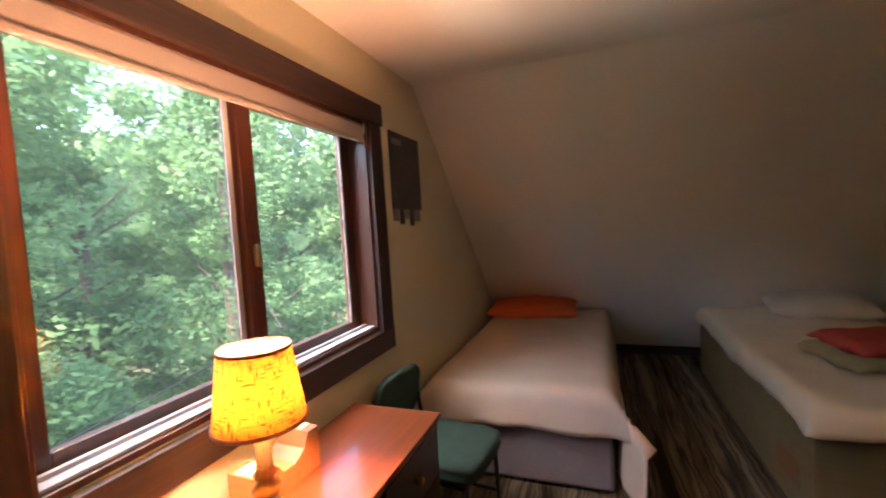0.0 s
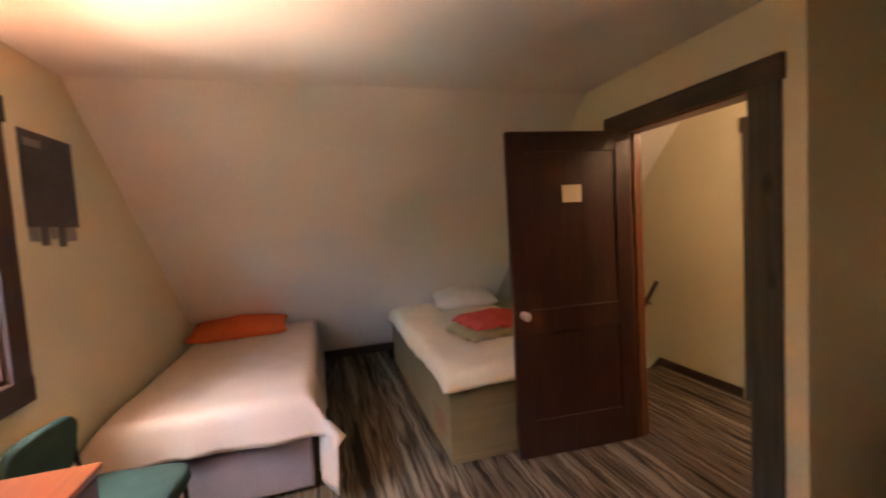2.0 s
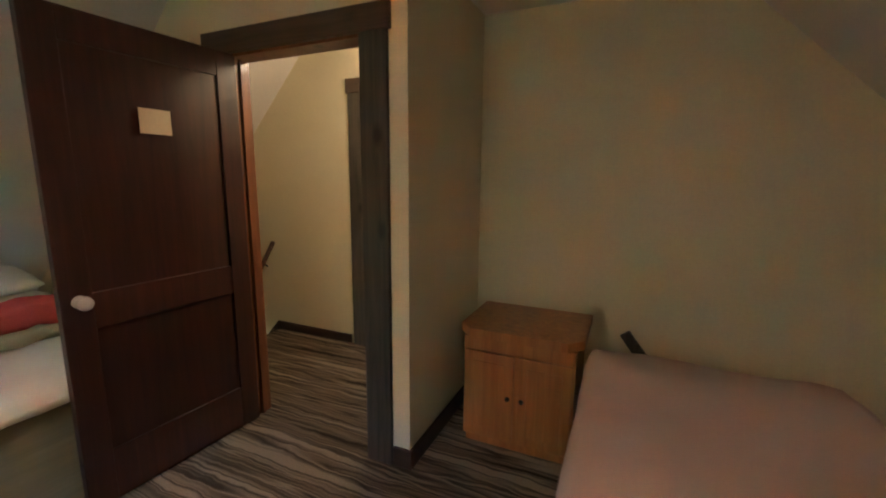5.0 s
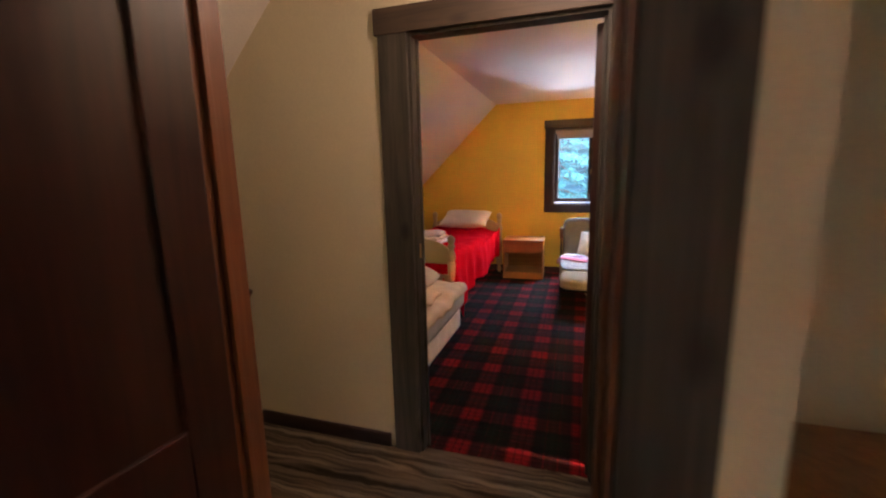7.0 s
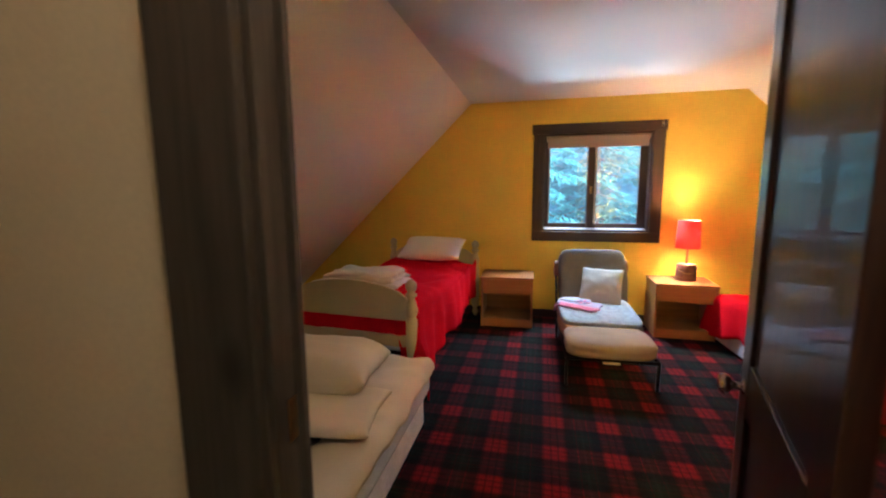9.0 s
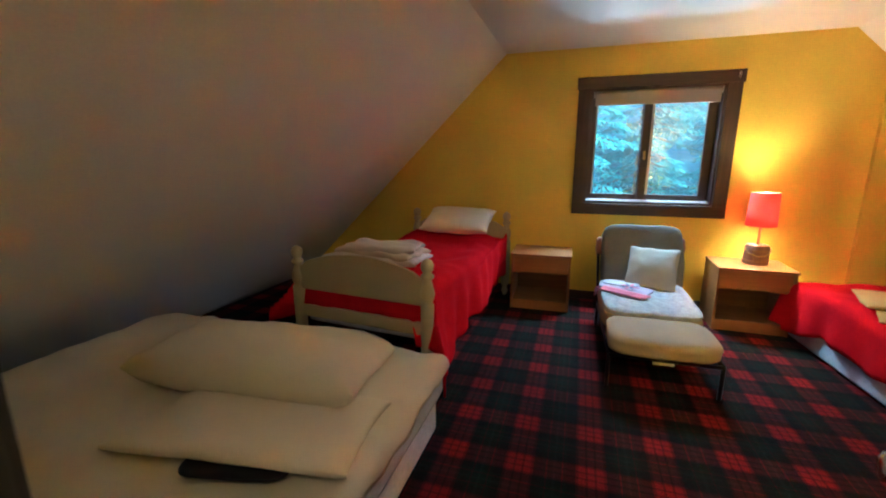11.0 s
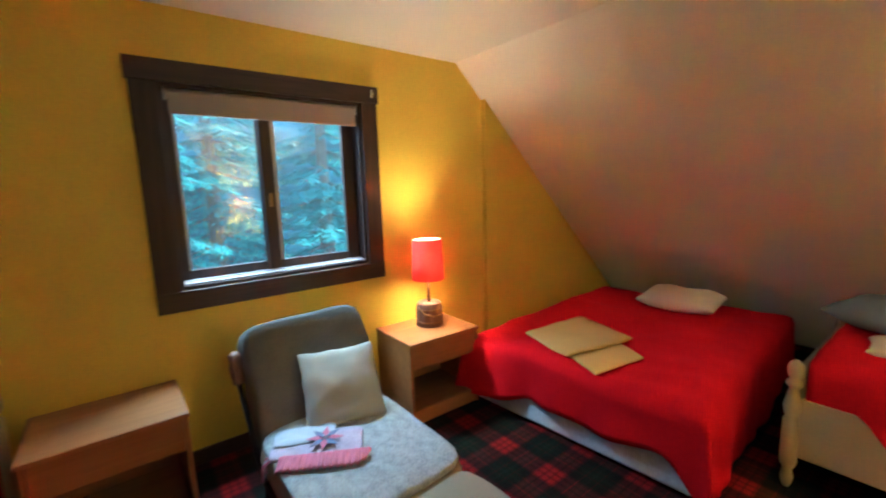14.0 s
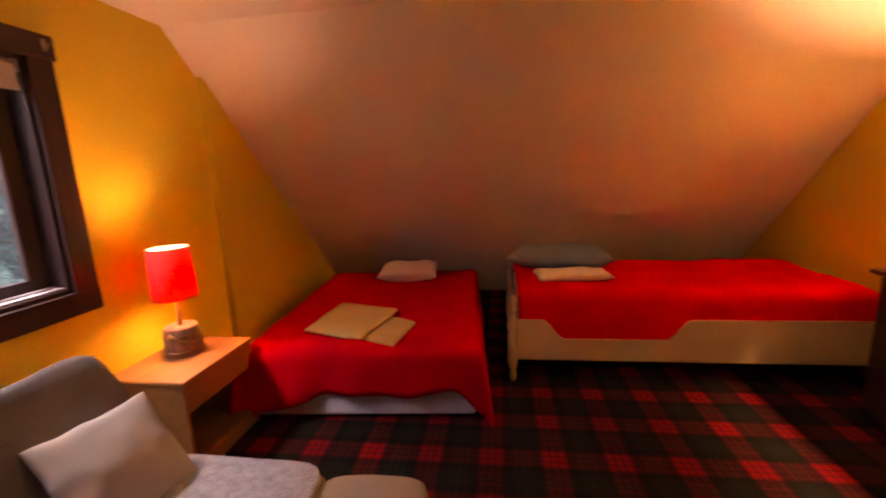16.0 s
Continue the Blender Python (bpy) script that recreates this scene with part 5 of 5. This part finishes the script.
thick(part("border", ruffle_mesh(bmesh.new(), 0.36, 0.08, 14), QUILT_PINK, quilt, "pink gathered quilt border"), 0.006)
for k in range(8):
    petal = [(0.008, 0), (0.036, 0.015), (0.078, 0), (0.036, -0.015)]
    turn = math.pi * k / 4
    spun = [(x * math.cos(turn) - y * math.sin(turn), x * math.sin(turn) + y * math.cos(turn) - 0.03) for x, y in petal]
    part("star_patch", prism_mesh(bmesh.new(), spun, 0.0255, 0.0275, "z"), QUILT_BLUE if k % 2 else QUILT_PINK, quilt, "diamond patch of the star")
for k in range(9):
    part("fringe", tube_mesh(bmesh.new(), [(-0.08 + 0.02 * k, 0.175, 0.0), (-0.08 + 0.02 * k, 0.205, -0.02), (-0.085 + 0.022 * k, 0.21, -0.085)], 0.005, 6), QUILT_LILAC if k % 2 else QUILT_PINK, quilt)

# red double bed in the south-east corner
bed = thing("bed", "wide bed under a red blanket with a pale patterned base", "bed", pose(4.27, -1.93, 0, 0, 0, 4.0))
part("base", one_box((-0.66, -0.9, 0.02), (0.70, 0.925, 0.235), 0.02), TICKING, bed, "pale blue-white patterned box base")
part("mattress", one_box((-0.68, -0.92, 0.235), (0.72, 0.92, 0.425), 0.05), SHEET, bed)
bm = drape_mesh(bmesh.new(), -0.695, 0.73, -0.92, 0.94, 0.455, (0.42, 0.3, 0.0, 0.255), 0.032, 0.028, 0.010, 61, flare=0.15, dips=lambda x, y, h: (0.05 * noise.noise((x * 2.2, y * 2.2, 4)) + 0.02 * math.sin(x * 9) - 0.13 * math.exp(-((x + 0.70) / 0.10) ** 2) * (1 if y > 0.8 else 0) - 0.13 * max(0, (x - 0.25) / 0.48)) * min(1, max(0, h - 0.08) / 0.15))
thick(part("blanket", bm, RED, bed, "bright red blanket hanging to near the floor"), 0.007)
pillow("pillow", "cream pillow on the wide red bed", pose(4.24, -2.52, 0.535, -6, 0, 4), (0.54, 0.33, 0.16), PILLOW, 15)


def layer_mesh(bm, corners, low, high, seed, lift=0.004):
    """One fold of a thick cloth between four corners, with a rounded rim and slight waves."""
    n, sheets = 16, []
    for side in (1, -1):
        rows = []
        for i in range(n + 1):
            row = []
            for j in range(n + 1):
                u, v = 0.5 - 0.5 * math.cos(math.pi * i / n), 0.5 - 0.5 * math.cos(math.pi * j / n)
                ax, ay = [corners[0][k] * (1 - u) + corners[1][k] * u for k in (0, 1)]
                bx, by = [corners[3][k] * (1 - u) + corners[2][k] * u for k in (0, 1)]
                x, y = ax * (1 - v) + bx * v, ay * (1 - v) + by * v
                x += 0.012 * noise.noise((y * 7, seed, u * 2))
                y += 0.012 * noise.noise((x * 7, seed + 4, v * 2))
                full = ((1 - abs(2 * u - 1) ** 14) * (1 - abs(2 * v - 1) ** 14)) ** 0.5
                mid = (low + high) / 2 + lift * noise.noise((x * 5, y * 5, seed))
                row.append(bm.verts.new((x, y, mid + side * ((high - low) / 2 * full + 0.0015))))
            rows.append(row)
        sheets.append(rows)
        for p, q in zip(rows, rows[1:]):
            for k in range(n):
                bm.faces.new((p[k], q[k], q[k + 1], p[k + 1])).smooth = True
    up, down = sheets
    rim = [(i, 0) for i in range(n)] + [(n, j) for j in range(n)] + [(n - i, n) for i in range(n)] + [(0, n - j) for j in range(n)]
    for (a, b), (c, d) in zip(rim, rim[1:] + rim[:1]):
        bm.faces.new((up[a][b], down[a][b], down[c][d], up[c][d])).smooth = True
    bmesh.ops.recalc_face_normals(bm, faces=bm.faces)
    return bm


blanket = thing("folded_blanket", "folded mustard blanket lying on the red bed", "blanket", pose(4.30, -1.37, 0.462))
part("lower_fold", layer_mesh(bmesh.new(), [(0.26, 0.12), (-0.29, 0.37), (-0.35, -0.02), (0.22, -0.30)], 0.0, 0.014, 3), TAN, blanket)
part("upper_fold", layer_mesh(bmesh.new(), [(0.33, 0.20), (-0.08, 0.33), (-0.19, -0.20), (0.285, -0.345)], 0.014, 0.042, 8), TAN, blanket)

# cream youth bed along the south slope
bed = thing("bed", "cream wooden youth bed with a cut-down side rail and red blanket", "bed", pose(1.22, -1.51, 0))
for x in (2.10, -0.10):
    part("post", bed_post(Matrix.Translation((x, 0, 0)), 0.625, 0.8), CREAM_WOOD, bed)
    part("post", bed_post(Matrix.Translation((x, -0.97, 0)), 0.60, 0.6), CREAM_WOOD, bed)


def bump_up(x):
    """The rail's top edge: high at its ends, cut down in the middle."""
    def step(a, b, v):
        t = min(max((v - a) / (b - a), 0), 1)
        return t * t * (3 - 2 * t)
    return 0.445 - 0.135 * step(0.98, 1.12, x) * (1 - step(1.76, 1.90, x))


outline = [(-0.08, 0.165), (2.075, 0.165)] + [(2.075 - 2.155 * k / 60, bump_up(2.075 - 2.155 * k / 60)) for k in range(61)]
bm = prism_mesh(bmesh.new(), outline, -0.012, 0.012, "y")
part("side_rail", bm, CREAM_WOOD, bed, "cream side rail with a scooped top")
part("side_rail", one_box((-0.08, -0.98, 0.165), (2.075, -0.958, 0.445), 0.004), CREAM_WOOD, bed)
for x in (2.10, -0.10):
    part("end_board", one_box((x - 0.012, -0.94, 0.20), (x + 0.012, -0.03, 0.56), 0.005), CREAM_WOOD, bed)
part("mattress", one_box((-0.07, -0.95, 0.24), (2.07, -0.02, 0.58), 0.06), SHEET, bed)
bm = drape_mesh(bmesh.new(), -0.065, 2.06, -0.96, -0.025, 0.635, (0.0, 0.0, 0.1, 0.35), 0.032, 0.006, 0.012, 71)
thick(part("blanket", bm, RED, bed, "bright red blanket tucked behind the rail"), 0.006)
pillow("pillow", "blue-grey pillow on the youth bed", pose(2.93, -2.17, 0.735, 6, 0, -8), (0.76, 0.46, 0.19), BLUEGREY, 16)
bm = stuffed_mesh(bmesh.new(), (0.52, 0.24, 0.06), 17, 0.03, 6)
tagged(link("folded_towel", bm, PILLOW, None, pose(2.88, -1.86, 0.665, 0, 0, 5)), "folded white towel beside the blue-grey pillow", "towel")

# dark dresser with a lamp against the end wall
dresser = thing("dresser", "dark stained wooden dresser with an overhanging top", "dresser", pose(1.062, -1.24, 0))
part("body", one_box((0, 0.03, 0.06), (0.36, 0.90, 0.82), 0.004), DARK_WOOD, dresser)
part("top", one_box((0, 0, 0.82), (0.40, 0.93, 0.845), 0.006), DARK_WOOD, dresser)
part("plinth", one_box((0, 0.05, 0), (0.34, 0.88, 0.06), 0.003), DARK_WOOD, dresser)
for k in range(3):
    drawer = part("drawer", one_box((0.3602, 0.05, 0.08 + 0.245 * k), (0.372, 0.88, 0.315 + 0.245 * k), 0.004), DARK_WOOD, dresser)
    for y in (0.25, 0.68):
        part("knob", turned([(0, 0.008), (0.012, 0.008), (0.02, 0.017), (0.028, 0.012)], 12, pose(0.372, y, 0.2 + 0.245 * k, 0, 90)), BRASS, drawer)
lamp = thing("table_lamp", "lit lamp with a pale shade on the dark dresser", "lamp", pose(1.22, -0.62, 0.845))
part("base", turned([(0, 0.06), (0.02, 0.062), (0.04, 0.03), (0.1, 0.05), (0.16, 0.06), (0.22, 0.03), (0.30, 0.012), (0.34, 0.012)], 20), BRASS, lamp, "brass lamp base")
bm = ring_mesh(bmesh.new(), [(0.33, 0.14), (0.45, 0.115), (0.58, 0.09)], 36, False)
thick(part("shade", bm, SHADE_PALE, lamp, "glowing cloth shade"), 0.0015)
